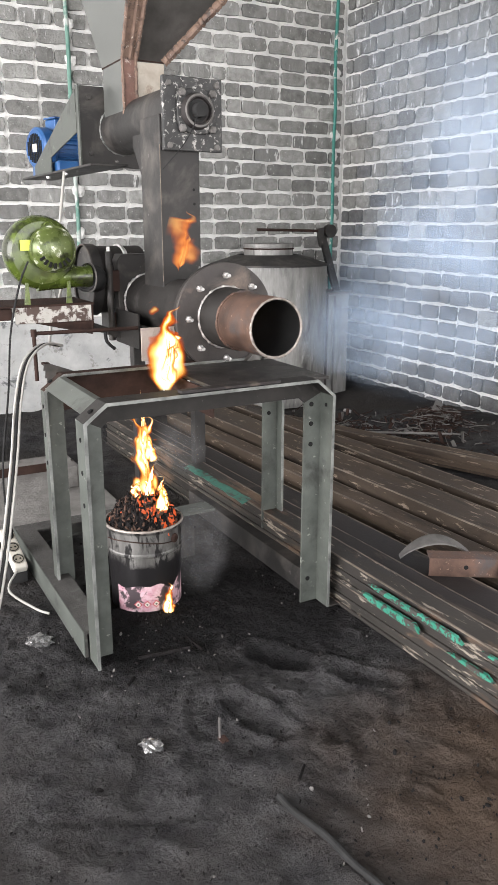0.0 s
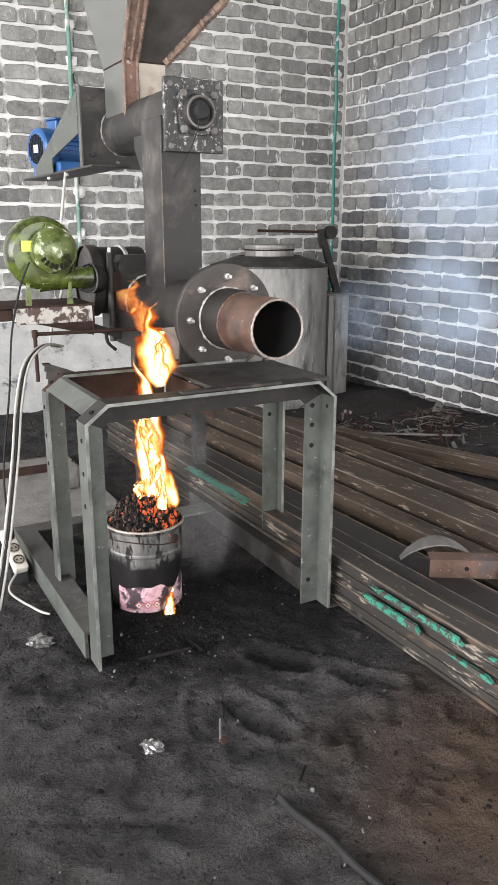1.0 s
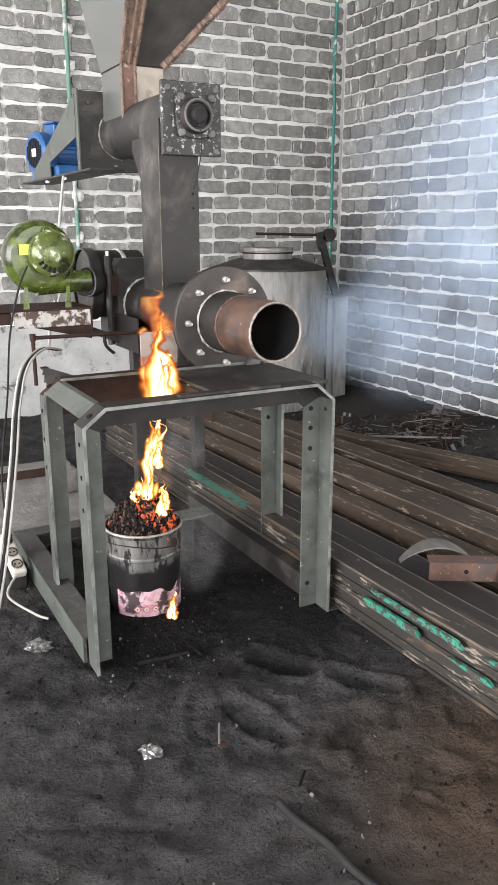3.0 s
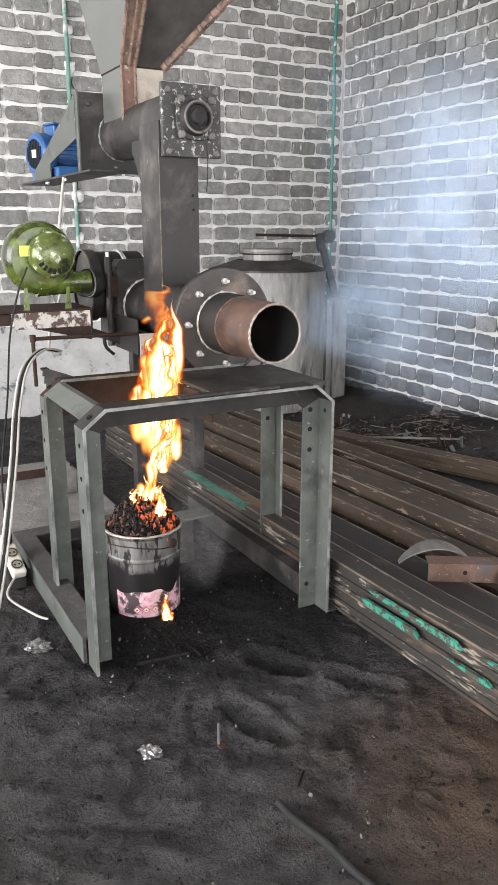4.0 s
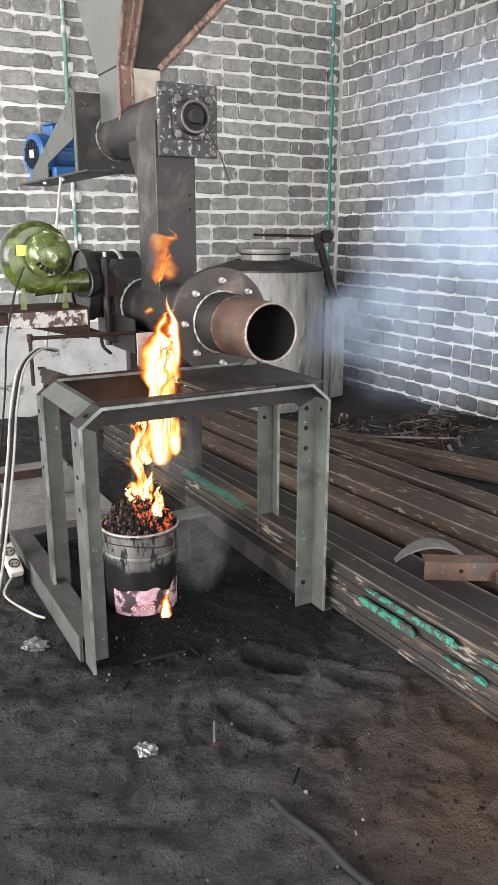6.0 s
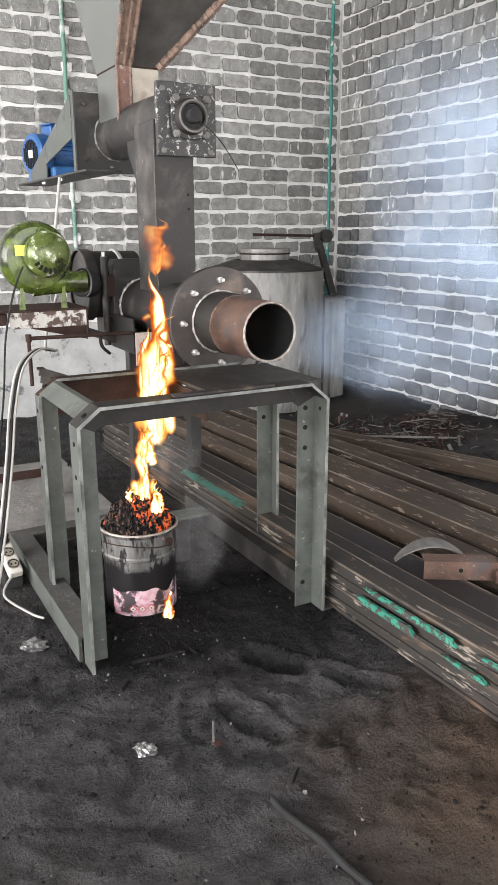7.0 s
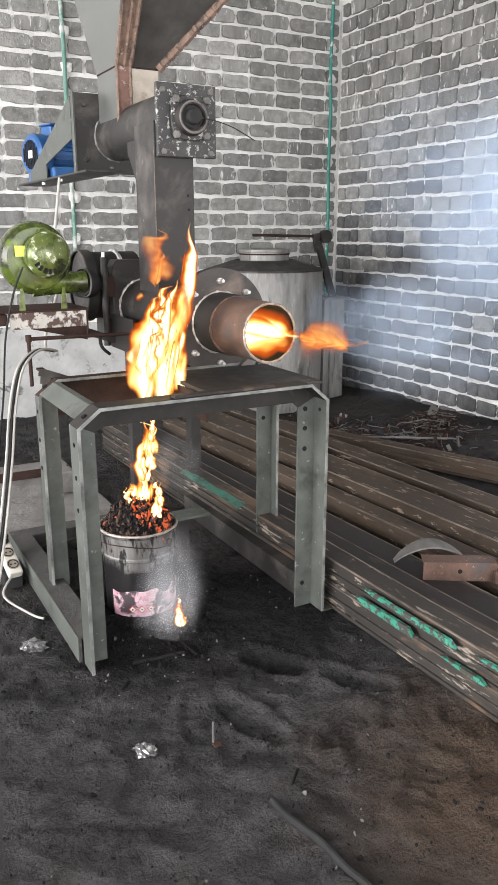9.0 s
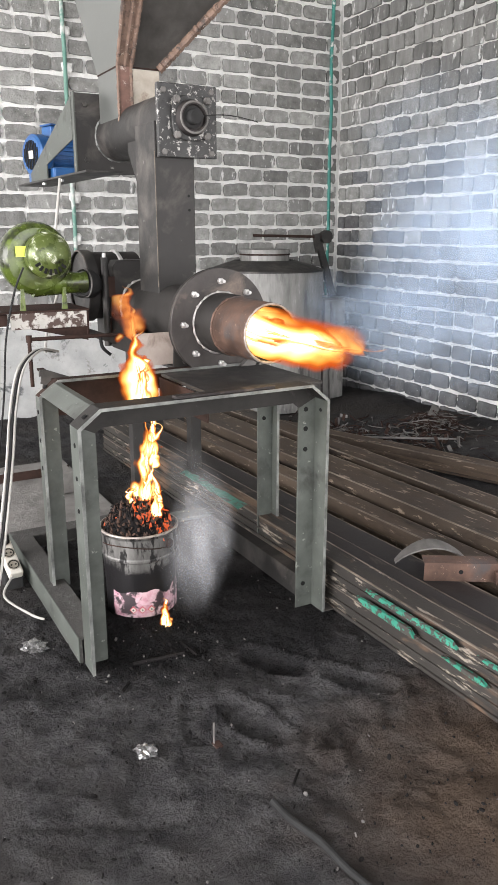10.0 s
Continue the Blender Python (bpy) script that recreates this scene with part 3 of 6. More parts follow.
def ground():
    """One sheet of ash-black soil, trodden and uneven, that runs out of the open sides to the distance."""
    fine_x = np.concatenate([np.arange(-0.6, 0.0, 0.04), np.arange(0.0, 1.75, 0.012), np.arange(1.75, 4.6, 0.05)])
    fine_y = np.concatenate([np.arange(0.4, 0.95, 0.03), np.arange(0.95, 3.0, 0.013), np.arange(3.0, 6.4, 0.05)])
    xs = np.concatenate([[-600, -150, -40, -15, -8, -4, -2, -1.2], fine_x, [5.2, 7, 15, 40, 150, 600]])
    ys = np.concatenate([[-600, -150, -40, -15, -8, -4, -2, -0.8], fine_y, [7, 9, 15, 40, 150, 600]])
    verts, faces = [], []
    dents = [(1.06, 1.66, 0.11, -0.014), (0.86, 1.72, 0.09, -0.010), (1.25, 1.98, 0.12, -0.028), (0.55, 1.55, 0.10, -0.012), (1.3, 1.45, 0.12, -0.012),
             (0.35, 2.1, 0.2, 0.025), (0.95, 2.45, 0.16, 0.015), (1.15, 2.75, 0.14, 0.03), (1.35, 1.9, 0.10, 0.02), (0.9, 1.55, 0.08, 0.015),
             (3.9, 4.4, 0.5, 0.08), (4.3, 3.6, 0.5, 0.10), (4.2, 5.2, 0.4, 0.06)]
    prints = [(1.005, 1.78, 1.9, 0.14, 0.055, 0.022), (0.86, 1.86, 1.2, 0.11, 0.05, 0.010), (1.26, 2.03, 2.2, 0.14, 0.06, 0.026), (1.24, 1.60, 0.4, 0.13, 0.05, 0.018),
              (1.02, 1.42, 0.7, 0.13, 0.055, 0.009), (1.28, 1.30, 0.5, 0.13, 0.05, 0.008), (1.42, 1.78, 2.3, 0.12, 0.05, 0.022)]
    for y in ys:
        for x in xs:
            z = 0.0
            if -1 < x < 4.6 and 0.2 < y < 6.4:
                v = Vector((x, y, 0))
                z = 0.017 * noise.noise(v * 2.2) + 0.011 * noise.noise(v * 6.0 + Vector((3, 1, 0))) + 0.006 * noise.noise(v * 15) + 0.0042 * noise.noise(v * 34) + 0.0042 * noise.noise(v * 70)
                w = noise.noise(v * 7.0 + Vector((1, 9, 2)))
                z += 0.009 * (1 - abs(w) * 4 if abs(w) < 0.25 else 0)
                z += 0.012 * max(0.0, noise.noise(v * 4.2 + Vector((7, 2, 5)))) - 0.012
                for cx, cy, turn, ln, wd, dp in prints:
                    if abs(x - cx) < 0.3 and abs(y - cy) < 0.3:
                        c, sn = math.cos(turn), math.sin(turn)
                        u, w2 = ((x - cx) * c + (y - cy) * sn) / ln, (-(x - cx) * sn + (y - cy) * c) / wd
                        d = (abs(u) ** 2.6 + abs(w2) ** 2.6) ** (1 / 2.6) + 0.18 * noise.noise(v * 14)
                        if d < 1:
                            z += -dp * min(1, (1 - d) * 5) + 0.0035 * math.sin(u * 16)
                        elif d < 1.45:
                            z += dp * 0.55 * math.sin((d - 1) / 0.45 * math.pi)
                g = abs((x - 0.40) * 0.42 + (y - 1.62) * 0.91 + 0.03 * noise.noise(v * 5))
                if g < 0.02 and 0.28 < x < 0.66:
                    z -= 0.014 * (1 - g / 0.02)
                for cx, cy, r, h in dents:
                    d2 = ((x - cx) ** 2 + (y - cy) ** 2) / r ** 2
                    if d2 < 5:
                        z += h * math.exp(-d2)
            verts.append((x, y, z))
    nx = len(xs)
    for j in range(len(ys) - 1):
        for i in range(nx - 1):
            a = j * nx + i
            faces.append((a, a + 1, a + nx + 1, a + nx))
    me = bpy.data.meshes.new("ground")
    me.from_pydata(verts, [], faces)
    me.polygons.foreach_set("use_smooth", [True] * len(faces))
    me.materials.append(M["soil"])
    return tagged(new("ground", me), "black ash-covered trodden soil floor with dents", "ground", kind="structure")


def shed():
    wall_back = part("wall_back", box((-5.2, 6.2, -0.1), (4.4, 6.42, 4.7)), "mortar", None)
    tagged(wall_back, "grey cement brick wall with thick smeared white mortar", "wall", kind="structure")
    wall_side = part("wall_right", box((4.4, -4.2, -0.1), (4.62, 6.42, 4.7)), "mortar", None)
    tagged(wall_side, "grey cement brick wall with thick white mortar joints", "wall", kind="structure")
    plinth = part("plaster_band", box((-5.2, 6.16, -0.05), (2.55, 6.197, 0.72), 0.008), "plaster", None)
    tagged(plinth, "stained white plaster band along the foot of a brick wall", "plaster", kind="structure")
    b = box((-5.2, -4.2, 4.7), (4.62, 6.42, 4.78))
    for i in range(46):
        box((-5.2 + 0.21 * i, -4.2, 4.655), (-5.2 + 0.21 * i + 0.06, 6.42, 4.698), 0, b)
    tagged(part("ceiling", b, "roofing", None), "ribbed roof sheets over the shed", "ceiling", kind="structure")
    b = box((-5.2, -4.2, 3.9), (-5.0, 6.2, 4.7))
    for y in (-4.2, 1.0, 6.0):
        box((-5.2, y, 0), (-5.0, y + 0.2, 3.9), 0, b)
    tagged(part("wall_left", b, "concrete", None), "concrete posts and beam of an open shed side", "wall", kind="structure")
    b = box((-5.0, -4.2, 4.0), (4.4, -4.0, 4.7))
    for x in (-5.0, -0.2):
        box((x, -4.2, 0), (x + 0.2, -4.0, 4.0), 0, b)
    tagged(part("wall_front", b, "concrete", None), "concrete posts and beam of an open shed front", "wall", kind="structure")
    return wall_back, wall_side


def brick_mesh(length, height, seed, material="brick"):
    """One hand-laid brick face: an uneven rounded outline standing out of the mortar."""
    rnd = random.Random(seed)
    n = 20
    skew = rnd.uniform(-0.03, 0.03)
    me = bpy.data.meshes.new("brick")
    verts = []
    for depth, grow in ((-0.004, 0.97), (0.016, 1.0), (0.021, 0.95)):
        rnd2 = random.Random(seed * 7 + 1)
        for i in range(n):
            t = math.tau * (i + 0.5) / n
            c, s = math.cos(t), math.sin(t)
            k = (abs(c) ** 11 + abs(s) ** 11) ** (-1 / 11)
            u = k * c * length / 2 + rnd2.uniform(-0.0055, 0.0055)
            v = k * s * height / 2 + rnd2.uniform(-0.0042, 0.0042)
            v += skew * u
            verts.append((u * (1 - (1 - grow) * height / length), -depth, v * grow))
    faces = [tuple(range(2 * n, 3 * n))]
    for r in (0, n):
        for i in range(n):
            j = (i + 1) % n
            faces.append((r + i, r + j, r + n + j, r + n + i))
    me.from_pydata(verts, [], faces)
    me.materials.append(M[material])
    me.update()
    return me


def bricks(wall, side):
    """Lays the courses of a wall over the stretch that the shed's corner shows."""
    rnd = random.Random(5 if side else 9)
    pitch, row = (0.2145, 0.1275) if side else (PITCH, ROW)
    half_pitch = pitch * 0.52

    def batch(count, width, seed, material):
        return [brick_mesh(width * rnd.uniform(0.885, 0.935), row * (rnd.uniform(0.80, 0.88) if side else rnd.uniform(0.76, 0.85)), seed + i, material) for i in range(count)]

    full, half = batch(9, pitch, 10, "brick"), batch(4, half_pitch, 40, "brick")
    limed = batch(7, pitch, 110, "brick_limed")
    dusky_full, dusky_half = batch(7, pitch, 70, "brick_dusky"), batch(3, half_pitch, 90, "brick_dusky")
    z_low, z_high = (-0.066, 3.4) if side else (0.74, 3.5)
    lo, hi = (3.96, 6.16) if side else (1.15, 4.37)
    count = 0
    for k in range(int((z_high - z_low) / row)):
        z = z_low + (k + 0.5) * row
        s = hi
        first = True
        while s > (lo + 0.12 * z if side else lo) and count < 300:
            small = (first and k % 2 == 0) or rnd.random() < 0.06
            w = half_pitch if small else pitch
            mid = s - w / 2
            s -= w
            first = False
            # Darker bricks grow more frequent towards the bottom of the side wall.
            dusky = side and z < 1.55 + 0.5 * noise.noise(Vector((mid * 1.3, z, 2))) + rnd.uniform(-0.7, 0.7)
            if dusky:
                me = rnd.choice(dusky_half if small else dusky_full)
            else:
                me = rnd.choice(half if small else limed if (side and z > 2.3) or rnd.random() < 0.25 else full)
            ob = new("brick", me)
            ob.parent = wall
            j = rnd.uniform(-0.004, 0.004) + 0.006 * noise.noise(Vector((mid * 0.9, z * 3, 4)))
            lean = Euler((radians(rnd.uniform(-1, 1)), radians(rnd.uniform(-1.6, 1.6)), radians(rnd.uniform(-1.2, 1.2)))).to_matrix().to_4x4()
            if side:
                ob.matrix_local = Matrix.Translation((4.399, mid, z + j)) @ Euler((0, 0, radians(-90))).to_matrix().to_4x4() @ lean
            else:
                ob.matrix_local = Matrix.Translation((mid, 6.199, z + j)) @ lean
            count += 1


# ---- the burner's stand ----
def stand():
    """Bent angle-iron portals on floor rails, with deck plates."""
    st = thing("burner_stand", (1.1, 2.5, 0), "grey-green painted angle-iron stand with chamfered corners on an ash floor", "stand")
    portals = [(2.235, 2.325, 0.0, 0.648, 1.588), (2.775, 2.83, 0.07, 0.665, 1.70)]
    for y0, y1, foot, x0, x1 in portals:
        path = [(x0, foot), (x0, 0.86), (x0 + 0.075, 0.918), (x1 - 0.075, 0.918), (x1, 0.855), (x1, foot)]
        legs = []
        # Top beams are darker than legs: soot and rust, with shade in the colour.
        for name, first, last, material in (("leg", 0, 1, "frame"), ("top_beam", 1, 4, "steel_soot" if y0 < 2.5 else "rust_dark"), ("leg", 4, 5, "frame")):
            web = strip_along(path, 0, 0.008, y0, y1, None, first, last)
            strip_along(path, 0.008, 0.080, y1 - 0.008, y1, web, first, last)
            legs.append(part(name, web, material, st))
            # Pale strip along each web: the edge highlight is put in as colour.
            part("lit_edge", strip_along(path, -0.0012, 0.0095, y0 - 0.0012, y0 + 0.0022, None, first, last), "edge_grey", legs[-1], "worn edge with a painted bright highlight")
        leg, beam, leg2 = legs
        # bolt holes, punched in the outer webs and in the flange
        for z in (0.80, 0.69, 0.58):
            part("bolt_hole", rod((x0 - 0.002, (y0 + y1) / 2, z), (x0 + 0.002, (y0 + y1) / 2, z), 0.008, 12), "hollow", leg)
        for z in (0.81, 0.735, 0.655, 0.10):
            part("bolt_hole", rod((x1 - 0.05, y1 - 0.011, z), (x1 - 0.05, y1 - 0.006, z), 0.009, 12), "hollow", leg2)
        part("bolt_hole", rod((x1 - 0.010, y0 + 0.045, 0.81), (x1 - 0.006, y0 + 0.045, 0.81), 0.007, 12), "hollow", leg2)
        part("bolt_hole", rod((x0 + 0.033, y0 + 0.04, 0.893), (x0 + 0.037, y0 + 0.04, 0.886), 0.009, 12), "hollow", beam)
        part("foot_gusset", prism([(x0 + 0.02, 0.03), (x0 + 0.082, 0.01), (x0 + 0.08, 0.09)], "y", y1 + 0.002, y1 + 0.008), "frame", st)
    # sloped deck plate between the portals and the level plates of the deck
    b = strip_along([(0.668, 0.872), (0.722, 0.912), (0.745, 0.912)], 0.001, 0.006, 2.326, 2.774)
    part("deck_plate", b, "frame", st, "sloped grey plate beside the fire opening")
    part("deck_plate", box((1.15, 2.326, 0.895), (1.62, 2.774, 0.908), 0.002), "steel_dark", st)
    part("deck_plate", box((1.255, 2.842, 0.895), (1.75, 3.75, 0.908), 0.002), "steel_dark", st)
    part("flat_bar", box((0.98, 2.24, 0.920), (1.36, 2.275, 0.930), 0.002), "bar_dark", st, "loose flat steel strip")
    # trough walls under the fire opening; the rear one added to hide the wall
    part("trough_wall", box((0.73, 2.832, 0.77), (1.16, 2.840, 0.916), 0.001), "rust_dark", st, "rusty plate added to close the fire trough's back")
    part("trough_wall", box((1.14, 2.34, 0.80), (1.148, 2.77, 0.893), 0.001), "rust_dark", st)
    # rails on the floor
    part("rail_face", box((0.630, 2.33, 0.004), (0.634, 3.42, 0.101), 0.001), "frame", st, "bare grey outer face of the rail")
    b = box((0.635, 2.33, 0.004), (0.643, 3.42, 0.10))
    box((0.643, 2.33, 0.092), (0.72, 3.42, 0.10), 0, b)
    part("floor_rail", b, "rail_dirt", st)
    b = box((0.635, 3.42, 0.004), (1.35, 3.43, 0.10))
    box((0.72, 3.34, 0.092), (1.35, 3.42, 0.10), 0, b)
    part("floor_rail", b, "rail_dirt", st)
    b = box((1.56, 2.33, 0.004), (1.568, 3.50, 0.10))
    box((1.568, 2.33, 0.090), (1.70, 3.50, 0.098), 0, b)
    part("floor_rail", b, "steel_dark", st)
    b = box((0.70, 2.80, 0.0), (0.708, 2.90, 0.10))
    part("floor_plate", box((1.585, 2.22, 0.008), (1.64, 2.33, 0.013)), "steel_dark", st)
    part("rail_stub", box((1.20, 2.93, 0.0), (1.33, 2.96, 0.21), 0.003), "steel_dark", st)
    part("rail_stub", box((1.14, 2.90, 0.212), (1.42, 3.00, 0.225), 0.002), "frame", st)
    for x in (1.33, 1.66):
        part("rear_post", box((x, 3.62, 0.0), (x + 0.06, 3.68, 0.895), 0.003), "steel_dark", st)
    b.free()


# ---- the burner ----
AX, AZ = 1.419, 1.092
MOVING = {}


def burner():
    """Horizontal burner tube with its flange, nozzle, rear box, air port and feed column."""
    bu = thing("burner", (AX, 3.1, 0.908), "soot-dark welded steel burner tube with a bolted flange on its stand", "burner")
    # nozzle pipe, hollow right through
    b = turned([(0, 0.1095), (0.001, 0.111), (0.26, 0.111), (0.262, 0.103), (0.002, 0.1015), (0, 0.1035)], (AX, 2.375, AZ), (0, 1, 0), 64, close=True)
    nozzle = part("nozzle_pipe", b, "pipe_rust", bu, "heat-rusted brown nozzle pipe", True)
    # Black lining added inside, so the hidden jet leaves the bore dark.
    bore = turned([(0.004, 0.1012), (0.255, 0.1012), (0.255, 0.1002), (0.004, 0.1002)], (AX, 2.375, AZ), (0, 1, 0), 64, close=True)
    part("bore", bore, "hollow", nozzle, "black lining of the bore", True)
    bore = turned([(0.0, 0.1036), (0.20, 0.1036), (0.20, 0.1026), (0.0, 0.1026)], (AX, 2.633, AZ), (0, 1, 0), 64, close=True)
    part("bore", bore, "hollow", bu, "black lining of the bore", True)
    part("rim", ring((AX, 2.3765, AZ), (0, 1, 0), 0.1065, 0.0045, 64, rough=0.5), "rim_cut", nozzle, "bright ragged cut rim")
    b = turned([(0, 0.1125), (0.01, 0.119), (0.150, 0.1205), (0.150, 0.104), (0, 0.104)], (AX, 2.632, AZ), (0, 1, 0), 64, close=True)
    sleeve = part("sleeve", b, "steel_soot", bu, "", True)
    part("weld_seam", ring((AX, 2.634, AZ), (0, 1, 0), 0.1125, 0.005, 64, rough=0.8), "pipe_rust", sleeve)
    part("weld_seam", ring((AX, 2.776, AZ), (0, 1, 0), 0.1215, 0.0055, 64, rough=1.0), "weld", sleeve, "light lumpy weld bead")
    b = turned([(0, 0.215), (0.002, 0.217), (0.016, 0.217), (0.018, 0.215), (0.018, 0.105), (0, 0.105)], (AX, 2.780, AZ), (0, 1, 0), 72, close=True)
    flange = part("flange", b, "flange", bu, "", True)
    b = turned([(0, 0.214), (0.016, 0.216), (0.016, 0.12), (0, 0.12)], (AX, 2.800, AZ), (0, 1, 0), 72, close=True)
    part("counter_flange", b, "steel_soot", bu, "", True)
    for i in range(8):
        a = radians(90 + 45 * i)
        x, z = AX + 0.166 * math.cos(a), AZ + 0.166 * math.sin(a)
        hex_bolt("bolt", (x, 2.779, z), (0, -1, 0), 0.0135, flange, "bright", 0.038)
    # body tube
    b = turned([(0, 0.128), (0.910, 0.128), (0.910, 0.118), (0, 0.118)], (AX, 2.816, AZ), (0, 1, 0), 64, close=True)
    part("body_tube", b, "steel_soot", bu, "", True)
    part("weld_seam", ring((AX, 3.60, AZ), (0, 1, 0), 0.130, 0.007, 64, rough=0.9), "weld", bu)
    # rear box with cut corners
    out = [(1.262, 0.93), (1.275, 0.905), (1.60, 0.905), (1.60, 1.315), (1.285, 1.315), (1.262, 1.285)]
    rear = part("rear_box", prism(out, "y", 3.615, 3.90, 0.004), "steel_dark", bu)
    part("hinge_tube", rod((1.222, 3.62, 0.905), (1.222, 3.62, 1.33), 0.0165, 20), "steel_dark", rear, "", True)
    for z in (0.99, 1.19):
        part("hinge_leaf", box((1.225, 3.612, z - 0.05), (1.27, 3.622, z + 0.05), 0.002), "rust_dark", rear)
    part("hinge_pin", rod((1.222, 3.62, 1.33), (1.222, 3.62, 1.352), 0.009, 12), "bright", rear)
    # air port: a shallow dish that faces the blower, on a short drum
    c = (1.155, 3.82, 1.185)
    b = turned([(0, 0.172), (0.004, 0.176), (0.05, 0.176), (0.05, 0.168), (0.012, 0.165), (0.016, 0.05), (0.012, 0.0)], c, (1, 0, 0), 56)
    dish = part("air_port_dish", b, "steel_dark", bu, "", True)
    part("dish_rim", ring(c, (1, 0, 0), 0.173, 0.005, 56, rough=0.3), "flange", dish)
    b = turned([(0, 0.165), (0.24, 0.165), (0.24, 0.15), (0, 0.15)], (1.205, 3.82, 1.185), (1, 0, 0), 56, close=True)
    drum = part("air_drum", b, "steel_soot", bu, "", True)
    part("drum_band", ring((1.34, 3.82, 1.185), (1, 0, 0), 0.168, 0.010, 56, rough=0.3), "bright", drum, "pale clamp band")
    # chute under the body
    b = box((1.24, 3.30, 0.90), (1.246, 3.60, 1.06))
    box((1.246, 3.30, 0.90), (1.43, 3.306, 0.985), 0, b)
    part("ash_chute", b, "steel_soot", bu)
    # saddle bracket under the flange
    b = prism([(1.225, 0.909), (1.60, 0.909), (1.57, 1.02), (1.45, 0.975), (1.30, 0.985), (1.235, 1.04)], "y", 2.822, 2.832)
    br = part("flange_bracket", b, "steel_soot", bu)
    for x in (1.275, 1.37, 1.46):
        hex_bolt("bolt", (x, 2.821, 0.938), (0, -1, 0), 0.011, br, "steel_dark")
    for x in (1.50, 1.58):
        part("wedge", prism([(x, 0.909), (x + 0.07, 0.909), (x + 0.05, 0.95)], "y", 2.750, 2.780), "scrap", br)
    # feed column
    b = box((1.330, 3.205, 1.17), (1.515, 3.43, 1.90), 0.004)
    col = part("feed_column", b, "steel_dark", bu)
    part("weld_seam", box((1.3285, 3.2035, 1.21), (1.332, 3.2075, 1.78), 0.001), "edge", col)
    part("cheek_plate", prism([(3.45, 1.60), (3.60, 1.80), (3.60, 1.90), (3.45, 1.90)], "x", 1.36, 1.367), "steel_dark", col)
    for x, z in ((1.485, 1.60), (1.487, 1.54)):
        part("dimple", rod((x, 3.203, z), (x, 3.206, z), 0.006, 10), "hollow", col)
    # bearing plate
    plate = part("bearing_plate", box((1.337, 3.175, 1.755), (1.612, 3.199, 2.047), 0.004), "plate_worn", bu, "scraped black plate with bolted bearing")
    bc = (1.483, 3.174, 1.912)
    out = []
    for i in range(16):
        a = math.tau * i / 16
        k = (abs(math.cos(a)) ** 5 + abs(math.sin(a)) ** 5) ** -0.2
        out.append((bc[0] + 0.088 * k * math.cos(a), bc[2] + 0.088 * k * math.sin(a)))
    bearing = part("bearing_flange", prism(out, "y", 3.154, 3.175, 0.004), "plate_worn", bu)
    b = turned([(0, 0.074), (0.012, 0.072), (0.03, 0.066), (0.032, 0.052), (0.018, 0.048), (0.018, 0)], (bc[0], 3.156, bc[2]), (0, -1, 0), 48)
    part("bearing_ring", b, "bar_dark", bearing, "", True)
    part("bearing_lip", ring((bc[0], 3.125, bc[2]), (0, 1, 0), 0.0615, 0.005, 48), "scrap", bearing)
    b = turned([(0, 0.044), (0.012, 0.044), (0.012, 0.030), (0.05, 0.030), (0.053, 0.027), (0.053, 0)], (bc[0], 3.142, bc[2]), (0, -1, 0), 40)
    box((bc[0] + 0.026, 3.088, bc[2] - 0.006), (bc[0] + 0.034, 3.125, bc[2] + 0.006), 0.001, b)
    shaft = part("shaft_end", b, "rubber", bu, "dark turning shaft end", True, (bc[0], 3.142, bc[2]))
    wire = [(0.02, -0.030, 0.0), (0.08, -0.045, 0.006), (0.16, -0.05, 0.004), (0.24, -0.045, -0.008), (0.30, -0.04, -0.02)]
    part("loose_wire", tube_along([(bc[0] + x, 3.142 + y, bc[2] + z) for x, y, z in wire], 0.0022, 6), "rubber", shaft, "thin loose wire caught on the shaft")
    MOVING["shaft"] = shaft
    for dx, dz in ((-0.07, 0.07), (0.07, 0.07), (-0.07, -0.07), (0.07, -0.07)):
        hex_bolt("bolt", (bc[0] + dx, 3.154, bc[2] + dz), (0, -1, 0), 0.0165, bearing, "scrap", 0.022)
    for dx, dz in ((-0.112, 0.112), (0.108, 0.115), (-0.112, -0.13), (0.108, -0.13)):
        hex_bolt("bolt", (1.475 + dx, 3.176, 1.905 + dz), (0, -1, 0), 0.013, plate, "scrap")
    # screw conveyor tube and its end plate
    b = turned([(0, 0.116), (0.80, 0.116), (0.80, 0.108), (0, 0.108)], (1.455, 3.20, 1.915), (0, 1, 0), 56, close=True)
    part("screw_tube", b, "steel_dark", bu, "", True)
    part("weld_seam", ring((1.455, 3.995, 1.915), (0, 1, 0), 0.118, 0.005, 56, rough=1.4), "edge_grey", bu)
    part("heat_plate", box((1.118, 2.950, 0.909), (1.282, 2.956, 1.045), 0.001), "firelit_scale", bu, "pale heat-scaled plate behind the flame, tinted with its light")


